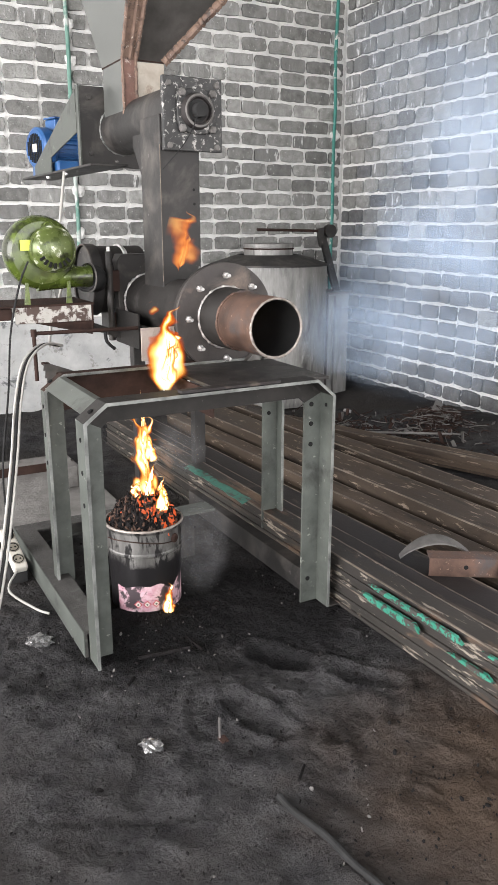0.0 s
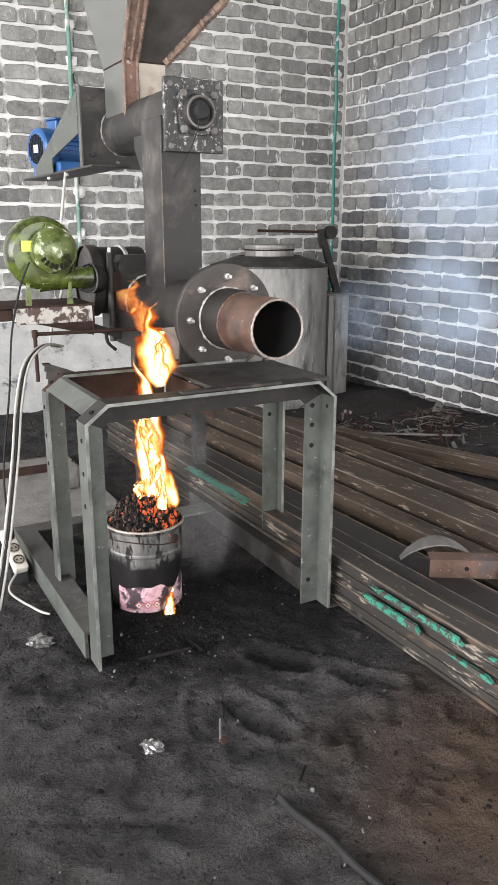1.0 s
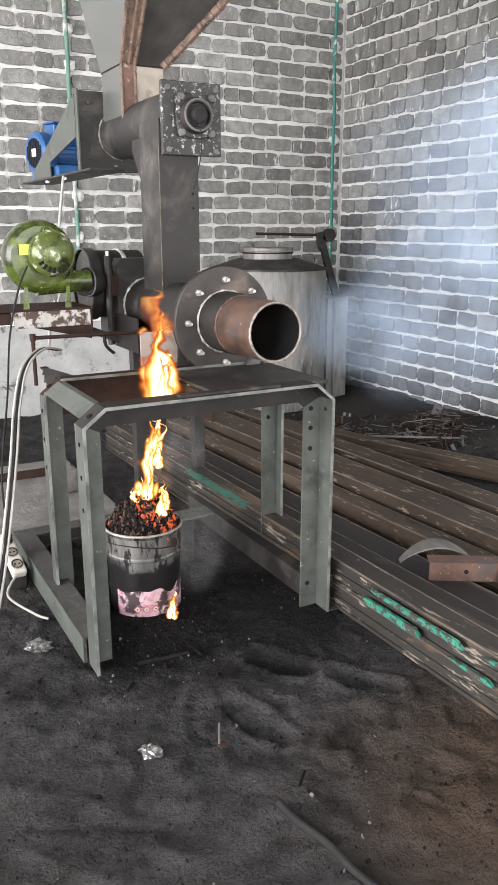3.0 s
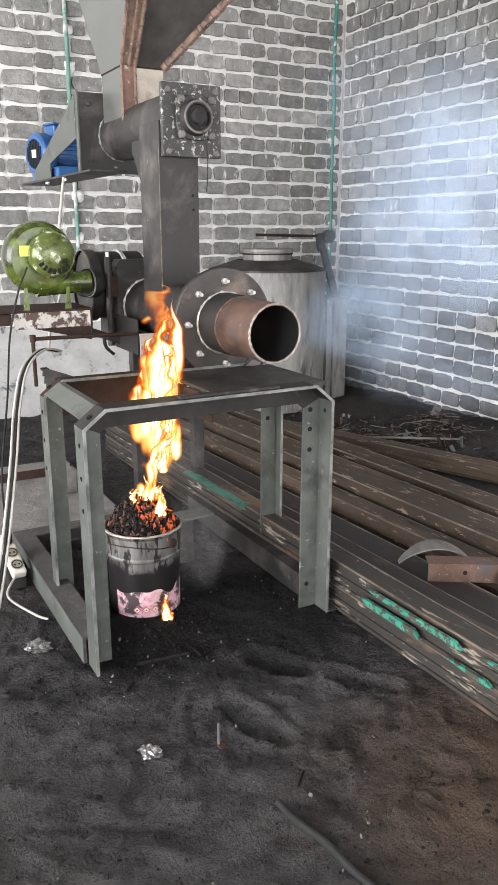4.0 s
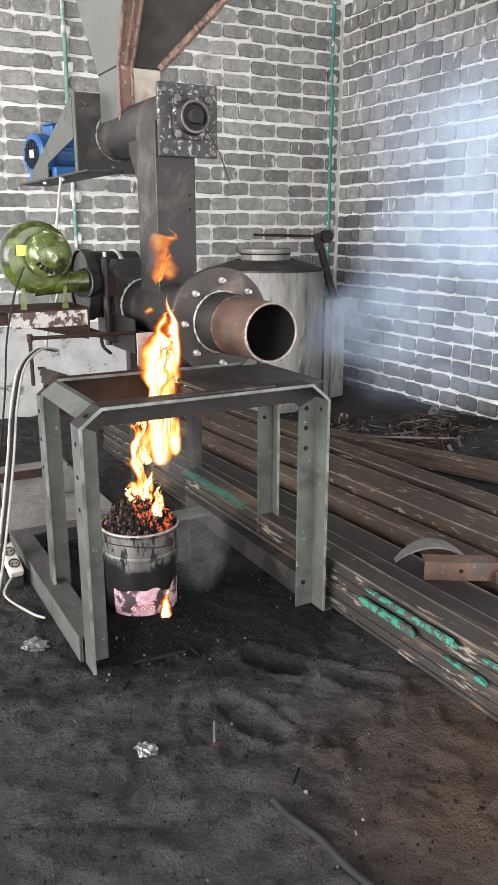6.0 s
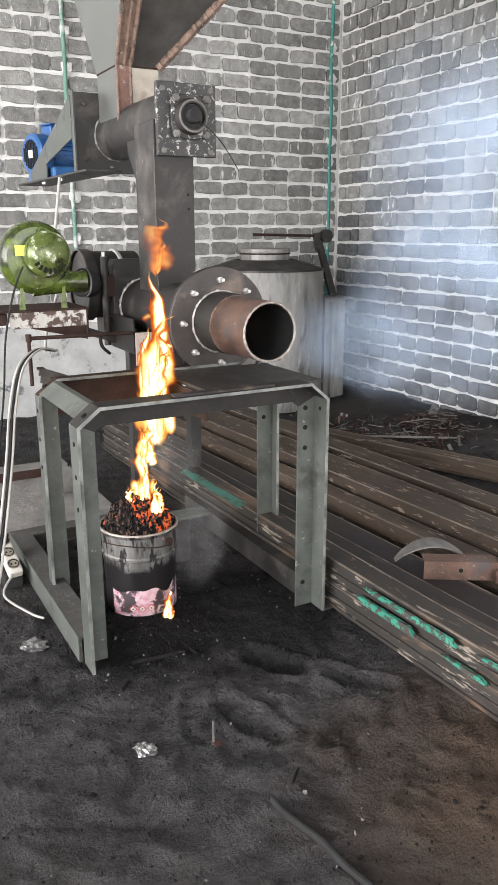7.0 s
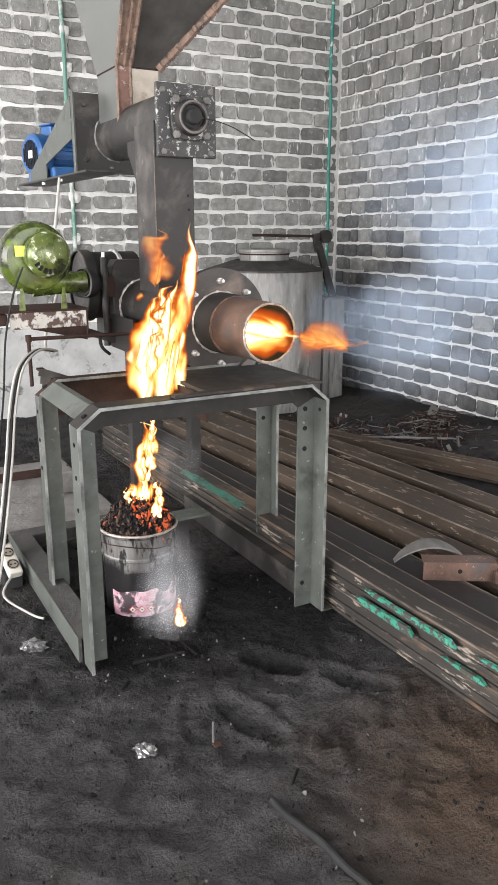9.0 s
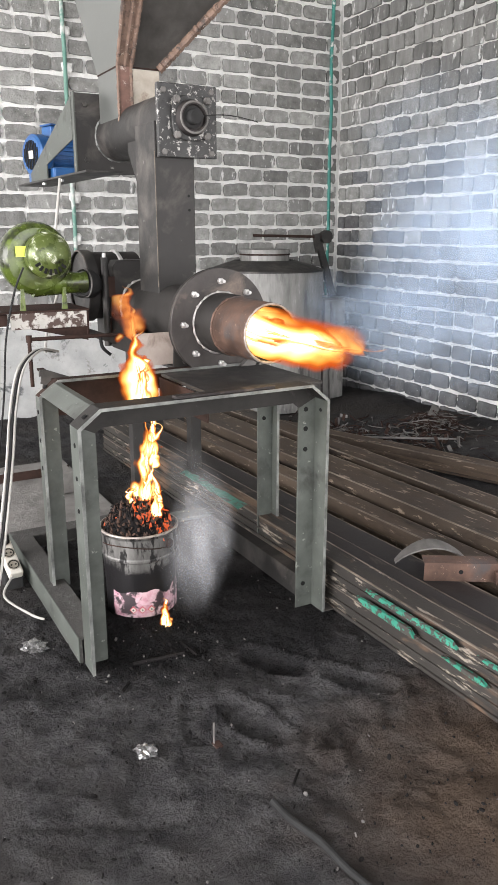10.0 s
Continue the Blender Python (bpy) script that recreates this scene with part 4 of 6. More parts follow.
def hopper():
    """Feed hopper: a square neck on the screw tube and flared sides above it."""
    ho = thing("feed_hopper", (1.45, 3.8, 1.94), "grey sheet-steel feed hopper with red-primed corner welds", "hopper")
    x0, x1, y0, y1, z0, z1 = 1.352, 1.560, 3.68, 3.96, 1.93, 2.19
    b = bmesh.new()
    part("neck", box((x0, y0, z0), (x1, y1, z1), 0.003, b), "hopper", ho)
    H, fx, fy, gx, gy = 1.1, 0.05, 0.65, 1.0, 0.70
    lower = [(x0, y0), (x1, y0), (x1, y1), (x0, y1)]
    upper = [(x0 - fx, y0 - fy), (x1 + gx, y0 - fy), (x1 + gx, y1 + gy), (x0 - fx, y1 + gy)]
    names = ("front", "right", "rear", "left")
    for i in range(4):
        j = (i + 1) % 4
        own = bmesh.new()
        q = [(*lower[i], z1 - 0.002), (*lower[j], z1 - 0.002), (*upper[j], z1 + H), (*upper[i], z1 + H)]
        vs = [own.verts.new(p) for p in q]
        f = own.faces.new(vs)
        f.normal_update()
        n = f.normal.copy()
        vs2 = [own.verts.new(Vector(p) - n * 0.004) for p in q]
        own.faces.new(vs2[::-1])
        for k in range(4):
            own.faces.new((vs[k], vs2[k], vs2[(k + 1) % 4], vs[(k + 1) % 4]))
        # Lit left side in the lighter steel, the others in the shaded copy.
        part("hopper_side", own, "hopper" if i == 3 else "hopper_shaded", ho)
    # a primed cover strip down the near corner, with a lumpy weld bead on either side
    def cover(p, q, r, t):
        own = bmesh.new()
        near = [own.verts.new(v) for v in (p, q, r, t)]
        far = [own.verts.new((v[0], v[1] + 0.004, v[2])) for v in (p, q, r, t)]
        own.faces.new(near)
        own.faces.new(far[::-1])
        for k in range(4):
            own.faces.new((near[k], far[k], far[(k + 1) % 4], near[(k + 1) % 4]))
        return own

    def bead(p, q, r, material, label=""):
        d = Vector(q) - Vector(p)
        n = max(8, int(d.length / 0.008))
        prof = [(0, 0)] + [(d.length * k / n, r * random.uniform(0.78, 1.12)) for k in range(n + 1)] + [(d.length, 0)]
        part("weld_bead", turned(prof, p, d, 8), material, ho, label, True)

    w0, w1, e = 0.066, 0.135, 0.006
    foot, knee, top = z0 - 0.015, z1, z1 + H
    yk, yt = y0 - e, y0 - fy - e
    part("cover_strip", cover((x0 - 0.004, yk, foot), (x0 + w0, yk, foot), (x0 + w0, yk, knee), (x0 - 0.004, yk, knee)), "primer", ho, "red-primed corner strip")
    part("cover_strip", cover((x0 - 0.004, yk, knee), (x0 + w0, yk, knee), (x0 - fx + w1, yt, top), (x0 - fx - 0.004, yt, top)), "rust_weld", ho, "rusty corner strip")
    part("heat_tint", box((x0 + w0, y0 - 0.004, z0 + 0.02), (x1, y0 - 0.001, z1 - 0.006), 0.001), "neck_pale", ho, "cream heat-tinted neck plate")
    for p, q, r in (((x0, yk, foot), (x0, yk, knee), 0.008), ((x0 + w0, yk, foot), (x0 + w0, yk, knee), 0.008), ((x0, yk, knee), (x0 - fx, yt, top), 0.011),
                    ((x0 + w0 * 0.55, yk, knee), (x0 - fx + w1 * 0.6, yt, top), 0.010), ((x0 + w0, yk, knee), (x0 - fx + w1, yt, top), 0.012)):
        bead(p, q, r, "rust_weld", "lumpy rusty weld")
    bead((x1, y0, z1), (x1 + gx, y0 - fy, z1 + H), 0.022, "rust_weld", "broad rusty weld")
    bead((x1 - 0.02, y0 - 0.004, z0 + 0.03), (x0 + w0 + 0.02, y0 - 0.006, z0 - 0.02), 0.010, "weld", "pale spattered weld")
    part("neck_seam", box((x0 - 0.003, y0 - 0.003, z1 - 0.004), (x1 + 0.003, y1, z1 + 0.003), 0.001), "rust_dark", ho)
    hex_bolt("bolt", (1.50, 3.676, 1.985), (0, -1, 0), 0.014, ho, "bright", 0.02)


def drive():
    """Gear motor that turns the screw, on its bracket behind the screw tube."""
    dr = thing("drive_bracket", (1.3, 4.3, 1.74), "dark steel motor bracket with triangular gusset welded to the screw tube", "bracket")
    part("end_plate", box((1.232, 4.0, 1.735), (1.62, 4.012, 2.115), 0.003), "steel_dark", dr)
    part("plate_lip", box((1.228, 3.99, 1.735), (1.236, 4.03, 2.118), 0.001), "frame", dr)
    part("gusset", prism([(4.03, 2.10), (4.92, 1.79), (4.92, 1.735), (4.55, 1.735), (4.55, 1.815), (4.03, 1.90)], "x", 1.226, 1.232), "frame", dr, "grey-green triangular gusset")
    part("base_plate", box((1.19, 3.72, 1.722), (1.38, 5.10, 1.733), 0.003), "steel_dark", dr)
    for y in (4.2, 4.55):
        hex_bolt("bolt", (1.205, y, 1.716), (0, 0, -1), 0.012, dr, "bright")
    for z in (1.80, 2.06):
        hex_bolt("bolt", (1.285, 3.999, z), (0, -1, 0), 0.013, dr, "steel_dark")
    mo = thing("electric_motor", (1.30, 4.580, 1.733), "blue painted electric motor with a black finned cowl", "motor")
    end, back = Vector((1.262, 5.03, 1.905)), Vector((0.962, 0.273, 0))
    tilt = Vector((0, 0, 1)).rotation_difference(back).to_matrix().to_4x4()
    side = Vector((-back.y, back.x, 0))

    def across(along, sideways, up):
        return end + back * along + side * sideways + Vector((0, 0, up))

    b = turned([(0.10, 0), (0.10, 0.100), (0.30, 0.100), (0.33, 0.085), (0.33, 0)], end, back, 48)
    body = part("motor_body", b, "blue", mo, "", True)
    for i in range(24):
        a = math.tau * i / 24
        rot = Matrix.Translation(across(0.20, 0, 0)) @ tilt @ Euler((0, 0, a)).to_matrix().to_4x4()
        part("cooling_fin", box((0.098, -0.003, -0.09), (0.113, 0.003, 0.09), 0, None, rot), "blue", body)
    b = turned([(0.0, 0), (0.0, 0.106), (0.012, 0.122), (0.075, 0.126), (0.098, 0.112), (0.098, 0)], end, back, 48)
    cowl = part("fan_cowl", b, "blue", mo, "", True)
    turn_end = Matrix.Translation(end) @ Matrix((side, (0, 0, 1), back)).transposed().to_4x4()
    for k in range(-4, 5):
        h = math.sqrt(max(0.0, 0.086 ** 2 - (0.019 * k) ** 2))
        part("vent_slot", box((0.019 * k - 0.0062, -h, -0.003), (0.019 * k + 0.0062, h, 0.004), 0, None, turn_end), "hollow", cowl)
    part("name_plate", box((-0.030, -0.022, -0.006), (0.020, 0.024, -0.0032), 0, None, turn_end), "plastic", cowl, "small pale maker's plate")
    rot = Matrix.Translation(across(0.205, 0, 0.125)) @ Euler((0, 0, math.atan2(back.y, back.x))).to_matrix().to_4x4()
    tb = part("terminal_box", box((-0.09, -0.06, -0.035), (0.09, 0.06, 0.05), 0.010, None, rot), "blue", mo)
    part("box_lid", box((-0.096, -0.066, 0.051), (0.096, 0.066, 0.062), 0.004, None, rot), "blue", tb)
    part("gear_case", box((1.25, 4.50, 1.7345), (1.374, 5.08, 1.80), 0.012), "blue", mo)


def blower():
    """Snail-shell air blower with its motor cap to the front."""
    bl = thing("air_blower", (0.86, 3.5, 1.12), "worn olive-green centrifugal blower on a chipped steel shelf", "blower")
    cx, cz, y0, y1 = 0.862, 1.345, 3.44, 3.58
    own = bmesh.new()
    n = 56
    rows = []
    for i in range(n):
        t = math.tau * i / n
        r = 0.160 + 0.012 * math.cos(t + 1.2)
        row = []
        for k in range(9):
            u = math.pi * k / 8
            rr = r - 0.045 * (1 - math.sin(u)) - (0.03 if k in (0, 8) else 0)
            row.append(own.verts.new((cx + rr * math.cos(t), (y0 + y1) / 2 - 0.07 * math.cos(u), cz + rr * math.sin(t))))
        rows.append(row)
    for i in range(n):
        a, b2 = rows[i], rows[(i + 1) % n]
        for k in range(8):
            own.faces.new((a[k], b2[k], b2[k + 1], a[k + 1]))
    own.faces.new([r[0] for r in rows])
    own.faces.new([r[8] for r in rows][::-1])
    shell = part("shell", own, "green_blower", bl, "", True)
    b = turned([(0, 0.060), (0.05, 0.056), (0.15, 0.050), (0.22, 0.046), (0.23, 0.052), (0.245, 0.052), (0.245, 0.04), (0, 0.04)], (cx - 0.02, 3.50, 1.225), (1, 0, 0), 40, close=True)
    outlet = part("outlet_pipe", b, "green_blower", bl, "", True)
    part("warning_label", box((cx - 0.02, 3.443, 1.232), (cx + 0.05, 3.447, 1.246)), "orange", outlet, "orange label strip")
    b = turned([(0, 0.094), (0.07, 0.094), (0.085, 0.090), (0.105, 0.070), (0.115, 0.03), (0.116, 0)], (cx + 0.033, 3.45, cz + 0.005), (0, -1, 0), 48)
    cap = part("motor_cap", b, "green_worn", bl, "rubbed green motor cap", True)
    part("cap_rim", ring((cx + 0.033, 3.38, cz + 0.005), (0, 1, 0), 0.0945, 0.0045, 48), "green_worn", cap)
    for k in range(7):
        a = radians(212 + 18 * k)
        x, z = cx + 0.033 + 0.068 * math.cos(a), cz + 0.005 + 0.068 * math.sin(a)
        m = Matrix.Translation((x, 3.346, z)) @ Euler((0, -a + math.pi / 2, 0)).to_matrix().to_4x4()
        part("vent_slot", box((-0.006, -0.006, -0.012), (0.006, 0.006, 0.012), 0.002, None, m), "hollow", cap)
    part("yellow_sticker", box((cx - 0.098, 3.415, cz + 0.0), (cx - 0.052, 3.42, cz + 0.045)), "yellow", bl, "bright yellow sticker")
    for x in (cx - 0.085, cx + 0.10):
        b = prism([(x - 0.012, 1.1145), (x + 0.014, 1.1145), (x + 0.010, 1.21), (x - 0.002, 1.21)], "y", 3.42, 3.43)
        part("foot", b, "green_blower", bl)
    part("lifting_eye", ring((cx + 0.03, 3.42, cz + 0.10), (0, 1, 0), 0.018, 0.004, 20), "green_blower", bl)
    sleeve = thing("air_hose", (1.12, 3.5, 1.2), "short black rubber hose between blower and burner", "hose")
    b = tube_along([(1.075, 3.50, 1.222), (1.11, 3.53, 1.215), (1.15, 3.65, 1.20), (1.16, 3.80, 1.19)], 0.062, 20)
    part("hose_wall", b, "rubber", sleeve, "", True)
    part("hose_clamp", ring((1.088, 3.505, 1.22), (1, 0.2, 0), 0.063, 0.004, 32), "scrap", sleeve)
    sh = thing("blower_shelf", (0.88, 3.5, 1.03), "rusty steel shelf box with flaking cream paint", "shelf")
    part("front_panel", box((0.715, 3.40, 1.035), (1.055, 3.408, 1.105), 0.002), "shelf_rust", sh)
    part("top_panel", box((0.65, 3.402, 1.105), (1.07, 3.72, 1.114), 0.002), "rust_dark", sh)
    part("angle_support", prism([(0.80, 1.034), (1.06, 1.034), (1.06, 0.97), (1.0, 0.985)], "y", 3.412, 3.42), "rust_dark", sh)
    part("side_panel", box((1.056, 3.40, 0.99), (1.064, 3.72, 1.104), 0.002), "rust_dark", sh)
    part("bracket_arm", box((0.52, 3.43, 1.05), (0.71, 3.47, 1.10), 0.003), "rust_dark", sh)
    part("rear_strut", prism([(1.07, 0.98), (1.07, 1.02), (1.30, 0.93), (1.30, 0.90)], "y", 3.55, 3.58), "steel_dark", sh)
    part("post", box((0.50, 3.44, 0.0), (0.54, 3.48, 1.05), 0.003), "rust_dark", sh)


# ---- tank and duct at the back ----
def tank():
    tk = thing("steel_tank", (3.3, 5.65, 0), "dull stainless round tank with a raised lid neck", "tank")
    c = (3.31, 5.68, 0)
    b = turned([(0.0, 0), (0.0, 0.49), (1.13, 0.49), (1.135, 0.487), (1.20, 0.28), (1.20, 0)], c, (0, 0, 1), 64)
    part("tank_wall", b, "tank", tk, "", True)
    # Dark colour paints the shadow band that lies on the shoulder.
    part("shoulder", turned([(1.128, 0.496), (1.142, 0.494), (1.215, 0.26), (1.205, 0.25)], c, (0, 0, 1), 64), "steel_dark", tk, "grey-dark shoulder with its shadow in the colour", True)
    neck = part("lid_neck", turned([(1.19, 0.205), (1.275, 0.205), (1.28, 0.21), (1.30, 0.21), (1.305, 0.20), (1.305, 0)], c, (0, 0, 1), 48), "tank", tk, "", True)
    part("neck_band", ring((c[0], c[1], 1.262), (0, 0, 1), 0.207, 0.006, 48), "rust_dark", neck)
    du = thing("square_duct", (3.90, 5.62, 0), "upright dusty grey square metal duct beside the tank", "duct")
    part("duct_wall", box((3.775, 5.50, 0.0), (4.02, 5.76, 0.875), 0.006), "tank", du)
    part("corner_angle", box((3.765, 5.49, 0.0), (3.80, 5.498, 0.885), 0.002), "flange", du)
    part("corner_angle", box((3.86, 5.49, 0.0), (3.875, 5.498, 0.86), 0.002), "scrap", du)
    part("top_flange", box((3.755, 5.48, 0.877), (4.04, 5.78, 0.892), 0.002), "scrap", du)
    lv = thing("clamp_lever", (3.85, 5.6, 0.892), "dark rusty lever arm with a long handle over the duct", "lever")
    part("arm", prism([(3.93, 0.893), (4.0, 0.893), (3.83, 1.36), (3.77, 1.36)], "y", 5.60, 5.63), "steel_dark", lv)
    part("pivot", turned([(0, 0), (0, 0.055), (0.05, 0.055), (0.05, 0)], (3.87, 5.58, 1.40), (0, 1, 0), 28), "steel_dark", lv, "", True)
    part("handle", rod((3.15, 5.59, 1.415), (3.86, 5.60, 1.40), 0.011, 12), "rust_dark", lv)
    part("claw", prism([(3.74, 1.42), (3.80, 1.43), (3.80, 1.33), (3.77, 1.27), (3.75, 1.34)], "y", 5.585, 5.615), "steel_dark", lv)


# ---- steel sections lying on the floor ----
def channel_section(name, length, width, height, material, web_up=True, paint=False):
    """A rolled channel lying on its flanges: web on top, lips at the feet, worn ends."""
    th = thing(name, (0, 0, 0), "", "")
    t = 0.012
    out = [(-width / 2, 0), (-width / 2, height), (width / 2, height), (width / 2, 0), (width / 2 - t, 0), (width / 2 - t, height - t), (-width / 2 + t, height - t), (-width / 2 + t, 0)]
    b = prism(out, "y", 0, length, 0.002)
    part("web", b, material, th)
    for s in (-1, 1):
        x = s * (width / 2 + 0.003)
        part("scraped_edge", box((s * width / 2 - 0.004, 0.0, height - 0.005), (s * width / 2 + 0.0025, length, height + 0.0015), 0.001), "edge", th, "pale scraped edge")
        part("lip", box((x - 0.005, 0.0, height * 0.40), (x + 0.005, length, height * 0.52), 0.002), material, th)
        part("lip", box((x - 0.007, 0.0, 0.0), (x + 0.007, length, height * 0.14), 0.002), material, th)
    return th


def lay(p, q, z0, width, height, material, label, length=None):
    """Lays a channel so that its middle runs from p to q on the floor plan."""
    d = Vector((q[0] - p[0], q[1] - p[1]))
    th = channel_section("steel_channel", d.length, width, height, material)
    th.matrix_basis = Matrix.Translation((p[0], p[1], z0)) @ Euler((0, 0, math.atan2(d.y, d.x) - math.pi / 2)).to_matrix().to_4x4()
    tagged(th, label, "steel channel", "steel sections on the floor")
    return th


def sections():
    # stacked pair with green paint, then the row behind it
    def run(x, y, z, width, height, material, label, slope=-0.058, y0=0.3, y1=4.9):
        return lay((x + slope * (y0 - y), y0), (x + slope * (y1 - y), y1), z, width, height, material, label)

    run(1.690, 2.0, 0.004, 0.10, 0.095, "bar_green", "rusty steel channel under another one, streaked with green paint", -0.02)
    top = run(1.690, 2.0, 0.101, 0.092, 0.10, "bar_green", "dark steel channel with flaking turquoise paint on its side", -0.02)
    run(1.815, 2.0, 0.004, 0.125, 0.155, "bar_dark", "dark mill-finish steel channel lying on the floor", -0.035)
    run(1.965, 2.0, 0.004, 0.150, 0.140, "bar_dark", "dark flat steel channel lying beside others", -0.045)
    run(2.245, 2.0, 0.004, 0.100, 0.150, "bar_steel", "narrow brown rusty steel channel on the floor")
    run(2.440, 2.18, 0.004, 0.200, 0.200, "bar_steel", "broad brown rusty steel channel with scraped edges")
    run(2.700, 2.42, 0.004, 0.140, 0.195, "bar_steel", "brown rusty steel channel beside a broader one")
    lay((3.62, 2.5), (2.66, 5.1), 0.004, 0.10, 0.10, "bar_steel", "rust-brown steel channel lying close to the brick wall")
    # painted patches on the side of the stack
    for y0, y1, z0, z1 in ((1.55, 2.02, 0.176, 0.192), (1.74, 2.06, 0.122, 0.146), (1.22, 1.48, 0.182, 0.193), (1.42, 1.62, 0.110, 0.122)):
        b = prism([(y0, z0), (y0 + 0.05, z0 - 0.004), (y1 - 0.04, z0 + 0.002), (y1, z1 - 0.004), (y1 - 0.06, z1), (y0 + 0.03, z1 + 0.002)], "x", 1.6365, 1.650)
        bmesh.ops.translate(b, vec=(-0.02 * ((y0 + y1) / 2 - 2.0), 0, 0), verts=b.verts)
        part("paint_patch", b, "green_paint", top, "flaking turquoise paint")
    for x0, y0, x1, y1, z in ((1.628, 2.94, 1.708, 3.58, 0.2015), (1.722, 3.06, 1.80, 3.50, 0.1605)):
        rnd = random.Random(int(y0 * 100))
        near = [(x0 + rnd.uniform(0, 0.022), y0 + (y1 - y0) * k / 9) for k in range(10)]
        away = [(x1 - rnd.uniform(0, 0.022), y1 - (y1 - y0) * k / 9 + 0.04) for k in range(10)]
        b = prism(near + away, "z", z, z + 0.0015)
        part("paint_patch", b, "green_paint_solid", top, "turquoise paint rubbed thin")
    # curled offcut and a short channel piece on top
    of = thing("steel_offcut", (2.1, 2.25, 0.12), "curled pale strip of cut steel on the channels", "offcut")
    own = bmesh.new()
    rows = []
    for i in range(13):
        u = i / 12
        x, y = 1.905 + 0.26 * u, 2.20 - 0.14 * u
        z = 0.155 + 0.075 * math.sin(math.pi * u) ** 0.8
        w = 0.028 * (0.4 + math.sin(math.pi * u))
        rows.append([own.verts.new((x + k * 0.5 * w, y + k * w, z + dz)) for k, dz in ((-1, 0), (1, 0.004), (1, 0.010), (-1, 0.006))])
    for a, b in zip(rows, rows[1:]):
        for k in range(4):
            own.faces.new((a[k], b[k], b[(k + 1) % 4], a[(k + 1) % 4]))
    own.faces.new(rows[0])
    own.faces.new(rows[-1][::-1])
    part("curl", own, "scrap", of)
    of2 = thing("channel_offcut", (2.2, 2.1, 0.13), "short rusty channel offcut with a bent lip", "offcut")
    m = Matrix.Translation((2.03, 1.96, 0.1445)) @ Euler((0, 0, radians(-32))).to_matrix().to_4x4()
    b = box((-0.14, -0.006, 0), (0.14, 0.0, 0.075), 0.001, None, m)
    box((-0.14, 0.0, 0.069), (0.14, 0.07, 0.075), 0.001, b, m)
    part("web", b, "pipe_rust", of2)
    part("lip", box((0.128, -0.03, 0.0), (0.14, -0.006, 0.05), 0.001, None, m), "pipe_rust", of2)
    part("bolt_hole", rod(m @ Vector((0.0, -0.0075, 0.04)), m @ Vector((0.0, -0.005, 0.04)), 0.009, 10), "hollow", of2)


# ---- bucket ----
BX, BY = 0.985, 2.65


